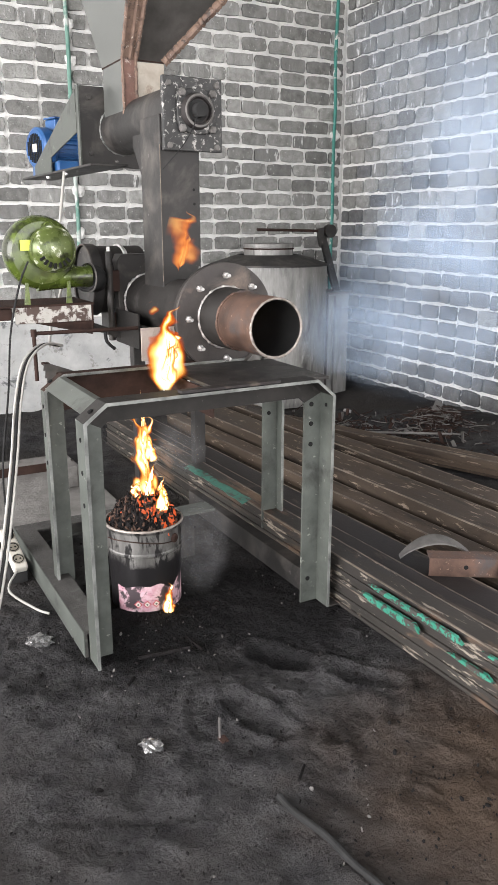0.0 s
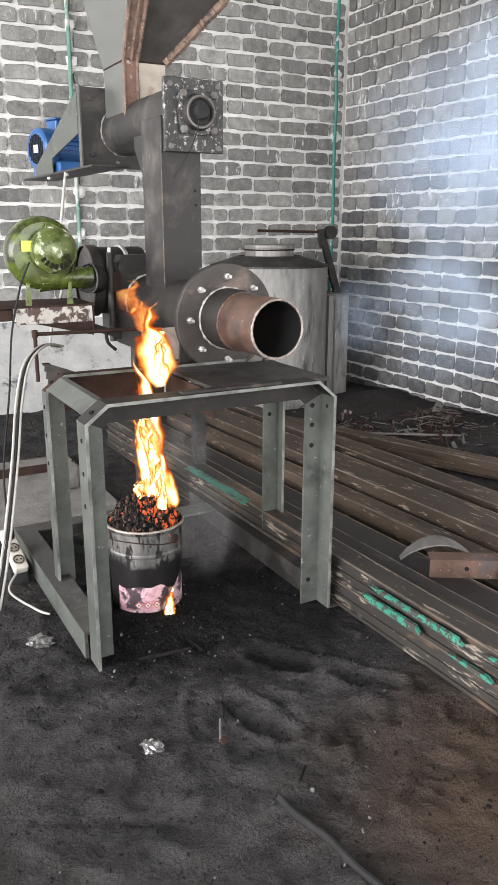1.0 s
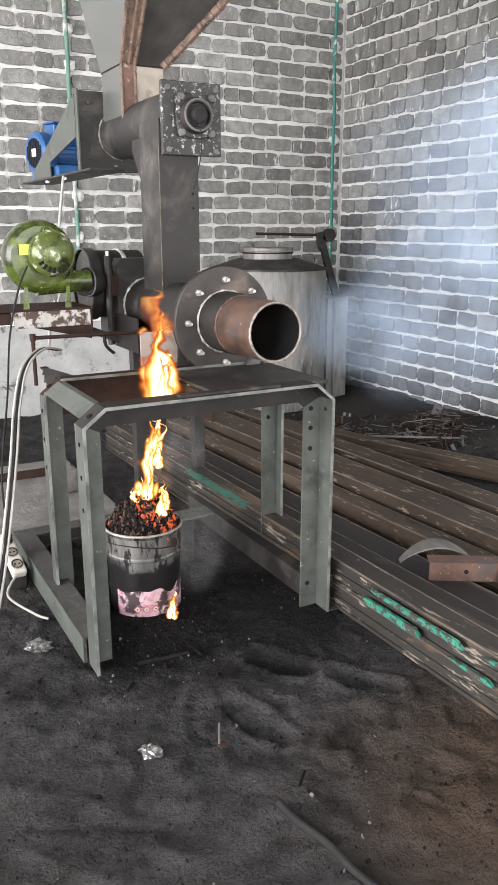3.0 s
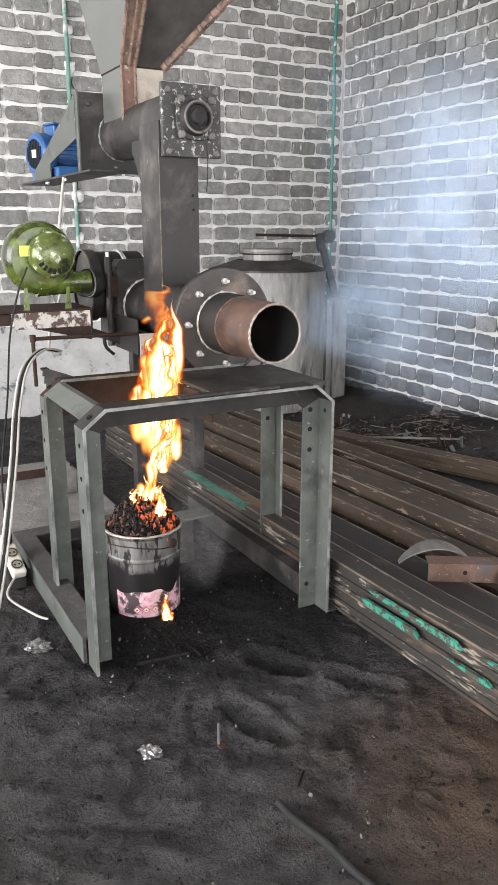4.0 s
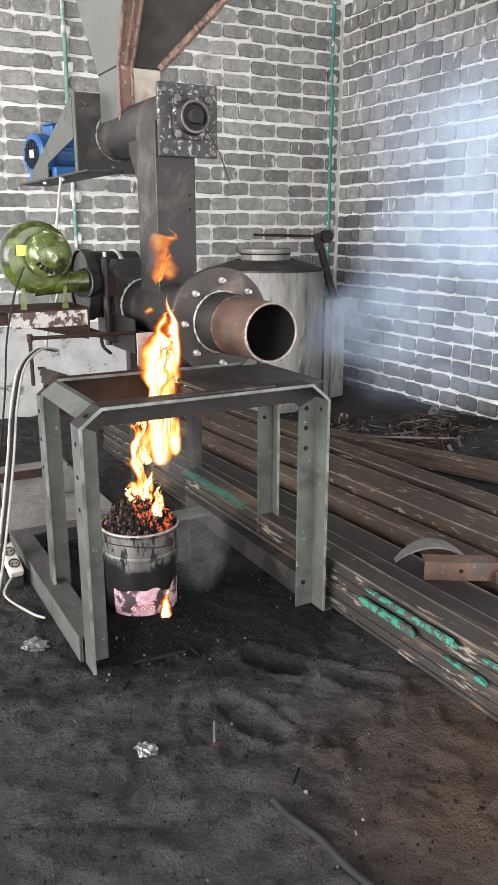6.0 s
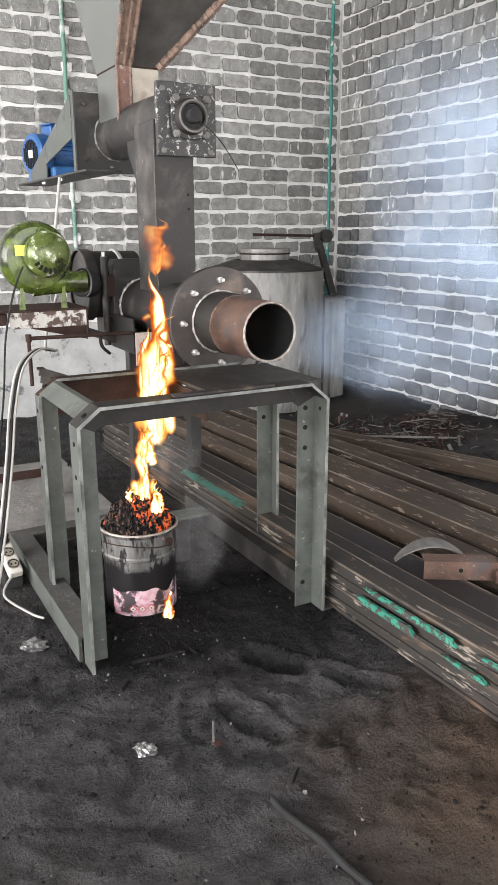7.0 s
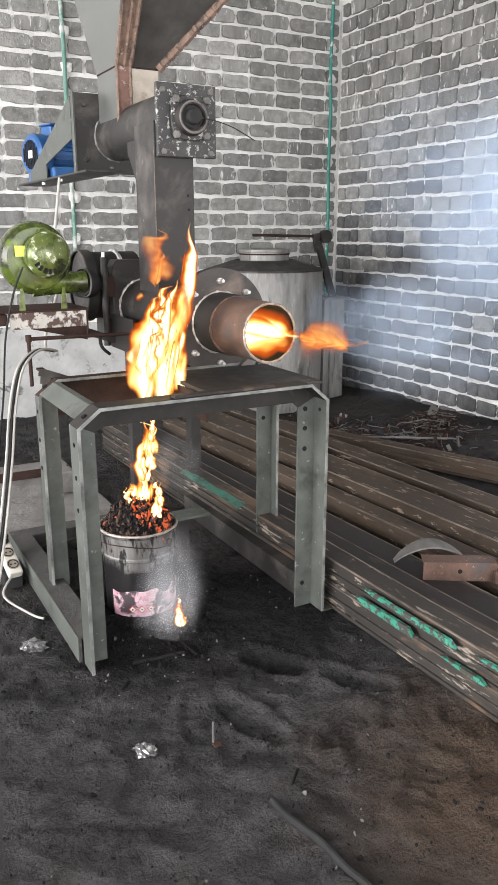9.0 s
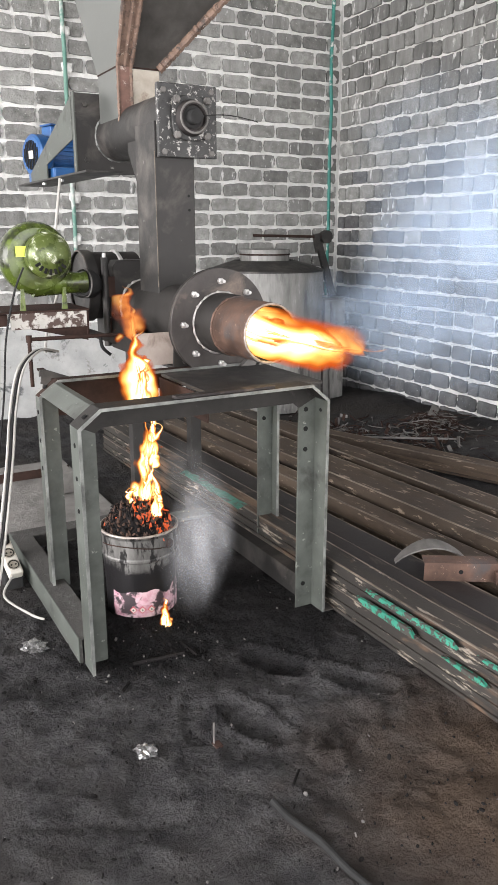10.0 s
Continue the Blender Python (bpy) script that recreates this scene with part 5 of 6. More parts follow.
def bucket():
    bk = thing("tin_bucket", (BX, BY, 0), "scorched tin pail with a burnt pink label, full of smouldering char", "bucket")
    prof = [(0.0, 0.132), (0.006, 0.136), (0.10, 0.138), (0.235, 0.1435), (0.240, 0.1475), (0.248, 0.1475), (0.253, 0.144), (0.33, 0.147),
            (0.335, 0.152), (0.343, 0.154), (0.349, 0.151), (0.349, 0.145), (0.255, 0.141), (0.02, 0.131), (0.02, 0.0)]
    body = part("pail_wall", turned(prof, (BX, BY, 0.0), (0, 0, 1), 64), "galv", bk, "", True)
    part("rim", ring((BX, BY, 0.345), (0, 0, 1), 0.1495, 0.0055, 64, rough=0.3), "rim_cut", bk, "bright rolled rim")
    # printed label wrapped round the lower front
    own = bmesh.new()
    for k in range(18):
        a0, a1 = radians(200 + 7.2 * k), radians(200 + 7.2 * (k + 1))
        z1a = 0.115 + 0.03 * noise.noise(Vector((k * 0.27, 1, 2)))
        z1b = 0.115 + 0.03 * noise.noise(Vector(((k + 1) * 0.27, 1, 2)))
        r = 0.1405
        q = [(BX + r * math.cos(a), BY + r * math.sin(a), z) for a, z in ((a0, 0.012), (a1, 0.012), (a1, z1b), (a0, z1a))]
        own.faces.new([own.verts.new(p) for p in q])
    bmesh.ops.remove_doubles(own, verts=own.verts, dist=0.0005)
    bmesh.ops.solidify(own, geom=own.faces[:], thickness=0.0012)
    part("label", own, "charred", body, "burnt pink printed label")
    for k in range(3):
        a = radians(236 + 14 * k)
        m = Matrix.Translation((BX + 0.1425 * math.cos(a), BY + 0.1425 * math.sin(a), 0.045)) @ Euler((0, 0, a)).to_matrix().to_4x4() @ Euler((radians(45), 0, 0)).to_matrix().to_4x4()
        mark = part("hazard_mark", box((-0.001, -0.011, -0.011), (0.001, 0.011, 0.011), 0, None, m), "red_ink", body, "small red-edged diamond mark")
        part("mark_field", box((0.001, -0.008, -0.008), (0.0022, 0.008, 0.008), 0, None, m), "plastic", mark, "white field with a dark sign")
        part("mark_sign", box((0.0022, -0.003, -0.003), (0.003, 0.003, 0.003), 0, None, m), "rubber", mark)
    a = radians(300)
    part("handle_boss", turned([(0, 0), (0, 0.019), (0.006, 0.017), (0.006, 0.009), (0.002, 0.009), (0.002, 0)], (BX + 0.146 * math.cos(a), BY + 0.146 * math.sin(a), 0.295), (math.cos(a), math.sin(a), 0), 20), "rust_dark", bk)
    part("bail", tube_along([(BX + 0.147 * math.cos(radians(t)), BY + 0.152 * math.sin(radians(t)), 0.295 + 0.012 * math.sin(radians(t * 2))) for t in (300, 275, 250, 225, 200, 180)], 0.0022, 6), "rust_dark", bk, "thin wire bail")
    ch = thing("char_heap", (BX, BY, 0.26), "heap of black burnt char chips glowing in the pail", "char", kind="stuff")
    rnd = random.Random(3)
    own, glow, brown = bmesh.new(), bmesh.new(), bmesh.new()
    for i in range(1500):
        r, a = 0.138 * math.sqrt(rnd.random()), rnd.random() * math.tau
        z = 0.325 + 0.125 * (1 - (r / 0.140) ** 2) ** 0.8 + rnd.uniform(-0.012, 0.008)
        m = Matrix.Translation((BX + r * math.cos(a), BY + r * math.sin(a), z)) @ Euler([rnd.random() * 6 for _ in range(3)]).to_matrix().to_4x4() @ Matrix.Diagonal((rnd.uniform(0.6, 3.4), 0.8, rnd.uniform(0.4, 0.9), 1))
        hot = math.hypot(r * math.cos(a) - 0.035, r * math.sin(a) + 0.06) < 0.075
        pick = rnd.random()
        tgt = glow if pick < (0.30 if hot else 0.02) else brown if pick > 0.66 else own
        bmesh.ops.create_icosphere(tgt, subdivisions=1, radius=rnd.uniform(0.003, 0.008), matrix=m)
    turned([(0.02, 0), (0.02, 0.131), (0.315, 0.141), (0.385, 0.105), (0.43, 0.05), (0.442, 0)], (BX, BY, 0.0), (0, 0, 1), 32, own)
    part("char_chips", own, "coal", ch)
    part("half_burnt_chips", brown, "char_brown", ch, "brown half-burnt chips")
    part("embers", glow, "ember", ch, "glowing red embers")


# ---- left side: cables, power strip, blocks ----
def left_side():
    ps = thing("power_strip", (0.55, 3.05, 0), "dirty white power strip with three round sockets on a block", "power strip")
    m = Matrix.Translation((0.562, 3.12, 0.125)) @ Euler((radians(30), 0, radians(6))).to_matrix().to_4x4()
    body = part("strip_body", box((-0.030, -0.12, -0.020), (0.030, 0.10, 0.020), 0.008, None, m), "plastic", ps)
    for y in (-0.075, -0.01, 0.055):
        b = turned([(0, 0.026), (0.003, 0.026), (0.003, 0.022), (0.001, 0.020), (0.001, 0)], m @ Vector((0, y, 0.0202)), m.to_3x3() @ Vector((0, 0, 1)), 28)
        sock = part("socket", b, "socket_shaded", body, "round recessed socket")
        for dx in (-0.009, 0.009):
            p = m @ Vector((dx, y, 0.0205))
            part("pin_hole", rod(p, p + m.to_3x3() @ Vector((0, 0, 0.0016)), 0.0042, 10), "hollow", sock)
        # Near-black ring paints the shade under the socket's rim.
        part("socket_shade_ring", ring(m @ Vector((0, y, 0.0225)), m.to_3x3() @ Vector((0, 0, 1)), 0.0205, 0.0022, 28), "hollow", sock, "dark ring standing for the shade in the socket")
    part("plug", turned([(0, 0.019), (0.03, 0.018), (0.045, 0.010), (0.045, 0)], m @ Vector((0, 0.055, 0.024)), m.to_3x3() @ Vector((0, 0, 1)), 20), "rubber", ps, "black plug")
    part("cord", tube_along([m @ Vector((-0.02, -0.12, 0)), (0.50, 2.92, 0.03), (0.56, 2.74, 0.02), (0.60, 2.69, 0.012)], 0.005, 8), "white_cable", ps, "pale cord on the floor")
    sb = part("strip_block", box((0.527, 3.03, 0.0), (0.602, 3.23, 0.065), 0.006), "rubber", None)
    tagged(sb, "small black block under a power strip", "block")
    pc = thing("plug_cable", (0.565, 3.12, 0.16), "thin black cable hanging straight down to a plug", "cable")
    p = m @ Vector((0, 0.055, 0.065))
    part("cable", tube_along([p, p + Vector((0.0, 0.02, 0.25)), (0.66, 3.40, 0.75), (0.69, 3.40, 1.0), (0.74, 3.39, 1.20), (0.79, 3.41, 1.30)], 0.0045, 8), "rubber", pc)
    wc = thing("cable_bundle", (0.52, 3.0, 0), "bundle of dusty white cables hanging in a slack arc", "cable")
    for k, dx in enumerate((-0.012, 0.0, 0.012)):
        pts = [(0.42 + dx, 2.78, 0.03), (0.47 + dx, 2.80, 0.22), (0.53 + dx, 2.9, 0.40), (0.585 + dx, 3.0, 0.58), (0.635 + dx, 3.1, 0.76), (0.70 + dx, 3.2, 0.90), (0.80 + dx, 3.3, 0.955), (0.90 + dx, 3.4, 0.93)]
        part("strand", tube_along(pts, 0.0055, 8), "white_cable" if k != 1 else "rubber", wc)
    rk = thing("gas_pipe", (0.85, 3.3, 0.9), "thin dark iron pipe with an elbow beside the burner", "pipe")
    part("run", rod((0.755, 3.30, 1.005), (1.235, 3.30, 1.0), 0.0085, 12), "rust_dark", rk)
    part("drop", rod((0.765, 3.30, 1.01), (0.765, 3.30, 0.80), 0.0085, 12), "rust_dark", rk)
    part("elbow", turned([(0, 0), (0, 0.013), (0.03, 0.013), (0.03, 0)], (0.765, 3.30, 0.992), (0, 0, 1), 16), "rust_dark", rk)
    part("hose", tube_along([(1.10, 3.36, 1.0), (1.11, 3.37, 0.94), (1.15, 3.38, 0.90)], 0.008, 8), "rubber", rk)
    dc = thing("drop_cable", (1.0, 3.6, 1.1), "grey cable strung from the motor to the shelf", "cable")
    part("cable", tube_along([(1.17, 4.1, 1.715), (1.13, 4.08, 1.50), (1.10, 4.05, 1.35), (1.09, 4.0, 1.15), (1.0, 3.9, 0.98), (0.98, 3.9, 0.85)], 0.0075, 8), "white_cable", dc)
    pw = thing("stepped_plate", (0.92, 3.4, 0.9), "toothed dark sheet metal wedge behind the stand", "sheet metal")
    part("plate", prism([(0.84, 0.74), (0.845, 0.78), (0.835, 0.78), (0.84, 0.815), (0.83, 0.815), (0.835, 0.845), (0.86, 0.845), (0.95, 0.81), (1.02, 0.78), (1.02, 0.74)], "y", 3.44, 3.452), "steel_dark", pw)
    part("plate_fold", box((0.835, 3.452, 0.835), (0.865, 3.50, 0.845), 0.001), "rust_dark", pw)
    slab = part("floor_slab", box((0.25, 3.62, -0.02), (1.25, 4.75, 0.022), 0.008), "concrete", None)
    tagged(slab, "thin dusty concrete slab let into the soil floor", "slab", kind="structure")
    for lo, hi, lab in (((1.02, 4.05, 0.022), (1.13, 4.2, 0.15), "grey cement block standing on the slab"), ((0.50, 4.85, 0.0), (0.72, 5.1, 0.16), "dark cement block on the floor")):
        tagged(part("cement_block", box(lo, hi, 0.010), "concrete", None), lab, "block")
    br = thing("floor_angle", (0.8, 4.5, 0.0), "rusty angle iron lying on a concrete slab", "angle iron")
    b = box((0.45, 4.42, 0.023), (1.20, 4.47, 0.029))
    box((0.45, 4.42, 0.029), (1.20, 4.426, 0.075), 0, b)
    part("angle", b, "rust_dark", br)
    rg = thing("wire_coil", (0.60, 4.0, 0.02), "coil of pale tangled wire on the slab", "wire")
    rnd = random.Random(77)
    for k in range(9):
        cx, cy, r = 0.56 + rnd.uniform(-0.03, 0.03), 3.95 + rnd.uniform(-0.04, 0.04), rnd.uniform(0.05, 0.10)
        tilt = Vector((rnd.uniform(-1, 1), rnd.uniform(-1, 0), rnd.uniform(0.2, 1)))
        part("loop", ring((cx, cy, 0.14 + 0.05 * k), tilt, r, 0.004, 24), "white_cable" if k % 2 else "rubber", rg)
    for x, mat in ((1.845, "conduit_pale"), (4.275, "conduit")):
        c = thing("conduit", (x, 6.17, 0.8), "green plastic conduit fixed up the brick wall", "conduit", "wall conduits")
        pts = [(x + 0.012 * noise.noise(Vector((x, k * 0.7, 0))), 6.165, 0.74 + 0.25 * k) for k in range(12)]
        part("pipe", tube_along(pts, 0.0155, 10), mat, c, "", True)
        for z, w in ((1.30, 0.035), (1.62, 0.05), (1.84, 0.03), (2.02, 0.06), (2.30, 0.032), (2.55, 0.045), (2.80, 0.04)):
            own = bmesh.new()
            bmesh.ops.create_icosphere(own, subdivisions=2, radius=1)
            for v in own.verts:
                p = v.co.copy()
                k = 1 + 0.6 * noise.noise(p * 2.0 + Vector((x, z, 0)))
                v.co = Vector((x + 0.02 + p.x * w * k, 6.178 + p.y * 0.022, z + x * 0.05 + p.z * 0.045 * k))
            part("mortar_dab", own, "mortar", c, "mortar smeared over the pipe", True)


# ---- scrap and litter on the floor ----
def litter():
    rnd = random.Random(8)
    sc = thing("scrap_pile", (3.5, 4.2, 0), "tangled heap of scrap wire, rods and swarf by the wall", "scrap", kind="stuff")
    own, pale = bmesh.new(), bmesh.new()
    hx, hy = 3.80, 4.03
    for i in range(520):
        u = rnd.random()
        cx, cy = 3.05 + 0.9 * u + rnd.gauss(0, 0.16), 4.55 - 0.85 * u + rnd.gauss(0, 0.22)
        if i > 240:
            cx, cy = hx + rnd.gauss(0, 0.11), hy + rnd.gauss(0, 0.11)
        h = 0.17 * math.exp(-((cx - hx) ** 2 + (cy - hy) ** 2) / 0.03) + 0.02
        z = rnd.uniform(0.005, 0.02 + h)
        a, l, tl = rnd.random() * math.tau, rnd.uniform(0.04, 0.22), rnd.uniform(-0.25, 0.25)
        d = Vector((math.cos(a), math.sin(a), tl)) * l
        p = Vector((min(cx, 4.2), cy, z))
        mid = p + d * 0.5 + Vector((rnd.uniform(-0.04, 0.04), rnd.uniform(-0.04, 0.04), rnd.uniform(0, 0.03)))
        tgt = pale if rnd.random() < 0.35 else own
        q = p + d
        q.z = max(q.z, 0.008)
        tube_along([p, mid, q], rnd.uniform(0.0018, 0.0045), 5, tgt, 4)
    for i in range(70):
        u = rnd.random()
        m = Matrix.Translation((3.0 + 1.0 * u + rnd.gauss(0, 0.15), 4.6 - 0.9 * u + rnd.gauss(0, 0.2), rnd.uniform(0.01, 0.08))) @ Euler([rnd.random() * 6 for _ in range(3)]).to_matrix().to_4x4()
        box((-rnd.uniform(0.01, 0.05), -0.012, -0.004), (rnd.uniform(0.01, 0.05), 0.012, 0.004), 0, own if rnd.random() < 0.7 else pale, m)
    part("dark_scrap", own, "rust_dark", sc)
    part("pale_scrap", pale, "scrap", sc, "pale scraped wire ends")
    part("crumpled_sheet", box((-0.06, -0.03, -0.004), (0.06, 0.03, 0.004), 0.003, None, Matrix.Translation((hx - 0.02, hy + 0.02, 0.19)) @ Euler((0.5, -0.4, 0.6)).to_matrix().to_4x4()), "scrap", sc)
    lr = thing("tie_rod", (3.3, 3.95, 0.05), "thin bent steel rod with eye ends on the scrap", "rod")
    part("shank", tube_along([(2.95, 4.28, 0.06), (3.3, 3.98, 0.075), (3.62, 3.72, 0.085)], 0.008, 8), "scrap", lr)
    part("eye", ring((3.64, 3.70, 0.087), (0.2, 0.2, 1), 0.02, 0.006, 18), "scrap", lr)
    # loose bits
    gr = thing("ash_grit", (0.9, 1.9, 0), "scattered pale chips and black clinker grit on the soil", "grit", kind="stuff")
    dark, light = bmesh.new(), bmesh.new()
    for i in range(2400):
        if i < 900:
            x, y = rnd.gauss(0.92, 0.17), rnd.gauss(2.36, 0.15)
        else:
            x, y = rnd.uniform(0.1, 1.6), rnd.uniform(0.9, 3.3)
        if (x - BX) ** 2 + (y - BY) ** 2 < 0.022 or x > 1.64:
            continue
        s = rnd.uniform(0.002, 0.006) if rnd.random() < 0.93 else rnd.uniform(0.006, 0.011)
        m = Matrix.Translation((x, y, height_at(x, y) + s * 0.4)) @ Euler([rnd.random() * 6 for _ in range(3)]).to_matrix().to_4x4() @ Matrix.Diagonal((rnd.uniform(0.6, 2.0), 1, 0.6, 1))
        bmesh.ops.create_icosphere(light if rnd.random() < 0.05 else dark, subdivisions=1, radius=s * 0.8, matrix=m)
    part("clinker", dark, "coal", gr)
    part("pale_chips", light, "scrap", gr, "pale grit chips")
    for fx, fy, wide, seed in ((0.662, 1.794, 0.030, 4), (0.523, 2.529, 0.042, 9)):
        fo = thing("foil_scrap", (fx, fy, 0), "small crumpled piece of clear foil on the soil", "foil", "foil scraps")
        own = bmesh.new()
        bmesh.ops.create_icosphere(own, subdivisions=3, radius=1)
        z0 = height_at(fx, fy)
        for v in own.verts:
            p = v.co.copy()
            k = 1 + 0.6 * noise.noise(p * 2.6 + Vector((seed, 0, 0)))
            v.co = Vector((fx + p.x * wide * k, fy + p.y * wide * 1.1 * k, z0 + 0.010 + p.z * 0.013 * k))
        part("crumple", own, "foil", fo)
    st = thing("bent_bracket", (0.86, 1.74, 0), "small dark bent steel strap standing in a footprint", "strap")
    z0 = height_at(0.87, 1.72)
    part("upright", box((0.853, 1.735, z0 - 0.01), (0.858, 1.741, z0 + 0.078), 0.001), "scrap", st)
    part("foot_piece", box((0.852, 1.715, z0 + 0.002), (0.875, 1.745, z0 + 0.008), 0.001), "rust_dark", st)
    cb = thing("floor_cable", (0.92, 1.2, 0), "dusty black cable half sunk in the soil", "cable")
    pts = [(0.875, 1.43), (0.885, 1.36), (0.905, 1.25), (0.915, 1.15), (0.925, 1.05), (0.94, 0.9), (0.93, 0.7)]
    part("cable", tube_along([(x, y, height_at(x, y) + 0.007) for x, y in pts], 0.0095, 8), "rubber", cb)
    for (x, y), (x2, y2), r in (((0.80, 2.26), (0.98, 2.22), 0.008), ((1.02, 2.2), (1.0, 2.30), 0.006), ((0.70, 2.1), (0.74, 2.14), 0.006), ((0.95, 1.45), (1.0, 1.5), 0.004)):
        tw = thing("burnt_stick", ((x + x2) / 2, (y + y2) / 2, 0), "thin charred stick lying on the ash", "stick", "charred sticks")
        part("stick", rod((x, y, height_at(x, y) + r), (x2, y2, height_at(x2, y2) + r), r, 8), "coal", tw)


GROUND = None


def height_at(x, y):
    hit, place, _, _ = GROUND.ray_cast((x, y, 1.0), (0, 0, -1))
    return place.z if hit else 0.0


# ---- fire and smoke ----
RIGHT = Vector((0.876, -0.482, 0))


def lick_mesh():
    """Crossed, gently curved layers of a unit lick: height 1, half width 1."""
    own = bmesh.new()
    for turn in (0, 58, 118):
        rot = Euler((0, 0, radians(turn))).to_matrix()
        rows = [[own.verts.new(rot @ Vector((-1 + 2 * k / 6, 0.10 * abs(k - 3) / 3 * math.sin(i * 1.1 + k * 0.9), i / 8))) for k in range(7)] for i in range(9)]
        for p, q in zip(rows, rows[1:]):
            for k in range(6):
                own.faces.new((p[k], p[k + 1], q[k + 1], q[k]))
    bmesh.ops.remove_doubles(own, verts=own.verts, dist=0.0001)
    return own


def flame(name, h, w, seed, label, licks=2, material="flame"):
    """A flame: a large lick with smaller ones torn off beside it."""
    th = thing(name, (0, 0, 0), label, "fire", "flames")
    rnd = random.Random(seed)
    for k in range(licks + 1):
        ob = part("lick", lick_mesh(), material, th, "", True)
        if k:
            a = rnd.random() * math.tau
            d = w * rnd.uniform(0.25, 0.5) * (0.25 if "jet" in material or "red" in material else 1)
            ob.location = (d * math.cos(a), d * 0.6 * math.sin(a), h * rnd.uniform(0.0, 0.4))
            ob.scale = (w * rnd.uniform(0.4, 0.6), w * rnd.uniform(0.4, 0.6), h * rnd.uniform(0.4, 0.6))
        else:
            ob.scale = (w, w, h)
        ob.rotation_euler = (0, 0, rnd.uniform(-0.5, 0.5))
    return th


FLAMES, PUFFS = {}, {}


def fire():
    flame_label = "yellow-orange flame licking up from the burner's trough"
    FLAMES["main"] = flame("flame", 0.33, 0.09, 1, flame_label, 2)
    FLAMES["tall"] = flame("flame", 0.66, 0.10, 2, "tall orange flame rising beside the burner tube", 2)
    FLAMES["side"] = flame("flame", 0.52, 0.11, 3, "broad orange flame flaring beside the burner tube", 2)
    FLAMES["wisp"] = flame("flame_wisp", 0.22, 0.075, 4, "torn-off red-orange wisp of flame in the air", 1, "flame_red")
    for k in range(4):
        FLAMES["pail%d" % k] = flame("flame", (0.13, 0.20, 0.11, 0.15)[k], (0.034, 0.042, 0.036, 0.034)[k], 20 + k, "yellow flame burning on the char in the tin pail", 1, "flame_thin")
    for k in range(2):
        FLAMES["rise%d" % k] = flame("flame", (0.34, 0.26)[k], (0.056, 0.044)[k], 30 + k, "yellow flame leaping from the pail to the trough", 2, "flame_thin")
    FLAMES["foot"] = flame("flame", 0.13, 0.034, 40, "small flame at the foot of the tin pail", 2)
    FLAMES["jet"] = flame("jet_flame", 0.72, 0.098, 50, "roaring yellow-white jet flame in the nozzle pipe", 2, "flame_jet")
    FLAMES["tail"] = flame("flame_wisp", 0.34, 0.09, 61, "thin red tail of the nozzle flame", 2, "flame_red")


def puff(name, radii, material, label, seed):
    """A billow of smoke: drifting layers that thin out to nothing at its rim."""
    th = thing(name, (0, 0, 0), label, "smoke", "drifting smoke")
    for layer, dy in enumerate((-0.45, -0.1, 0.3)):
        own = bmesh.new()
        big = math.sqrt(1 - dy * dy)
        rows = []
        for i in range(9):
            r = big * i / 8
            row = []
            for k in range(24):
                t = math.tau * k / 24
                x, z = r * math.cos(t), r * math.sin(t)
                row.append(own.verts.new((x, dy + 0.16 * noise.noise(Vector((x * 1.6 + seed, z * 1.6, layer * 5))), z)))
                if i == 0:
                    break
            rows.append(row)
        for k in range(24):
            own.faces.new((rows[0][0], rows[1][k], rows[1][(k + 1) % 24]))
        for a, b in zip(rows[1:], rows[2:]):
            for k in range(24):
                own.faces.new((a[k], b[k], b[(k + 1) % 24], a[(k + 1) % 24]))
        part("smoke_layer", own, material, th, "", True).scale = radii
    return th


def smoke():
    lab = "pale blue-white smoke drifting before the brick wall"
    for key, radii, mat, seed in (("a", (0.95, 0.7, 0.85), "smoke_thick", 1), ("b", (0.75, 0.6, 0.62), "smoke_thick", 2), ("c", (0.46, 0.4, 0.36), "smoke_thick", 3),
                                  ("d", (0.22, 0.2, 0.30), "smoke_thin", 4), ("e", (0.9, 0.6, 0.7), "smoke_thin", 5), ("g", (0.62, 0.5, 0.30), "smoke_thin", 7)):
        PUFFS[key] = puff("smoke_puff", radii, mat, lab, seed)
    PUFFS["pail"] = puff("smoke_puff", (0.15, 0.11, 0.24), "smoke_faint", "thin grey smoke curling up beside the tin pail", 8)
    PUFFS["late"] = puff("smoke_puff", (0.15, 0.12, 0.30), "smoke_grey", "grey smoke welling up from the foot of the tin pail", 12)
    PUFFS["under"] = puff("smoke_puff", (0.12, 0.10, 0.16), "smoke_faint", "thin warm-lit smoke above the burning pail", 9)


# ---- the place ----
GROUND = ground()
wall_back, wall_right = shed()
stand()
burner()
hopper()
drive()
blower()
tank()
sections()
bucket()
left_side()
bpy.context.view_layer.update()
litter()
fire()
smoke()
bricks(wall_back, False)
bricks(wall_right, True)


# ---- what moves ----
def eased(table, t):
    """Values between the rows of a table of (seconds, values...)."""
    for a, b in zip(table, table[1:]):
        if t <= b[0]:
            u = (t - a[0]) / (b[0] - a[0])
            return [p + (q - p) * u for p, q in zip(a[1:], b[1:])]
    return list(table[-1][1:])


def flicker(seed, t):
    return noise.noise(Vector((seed * 7.3, t * 2.3, seed)))


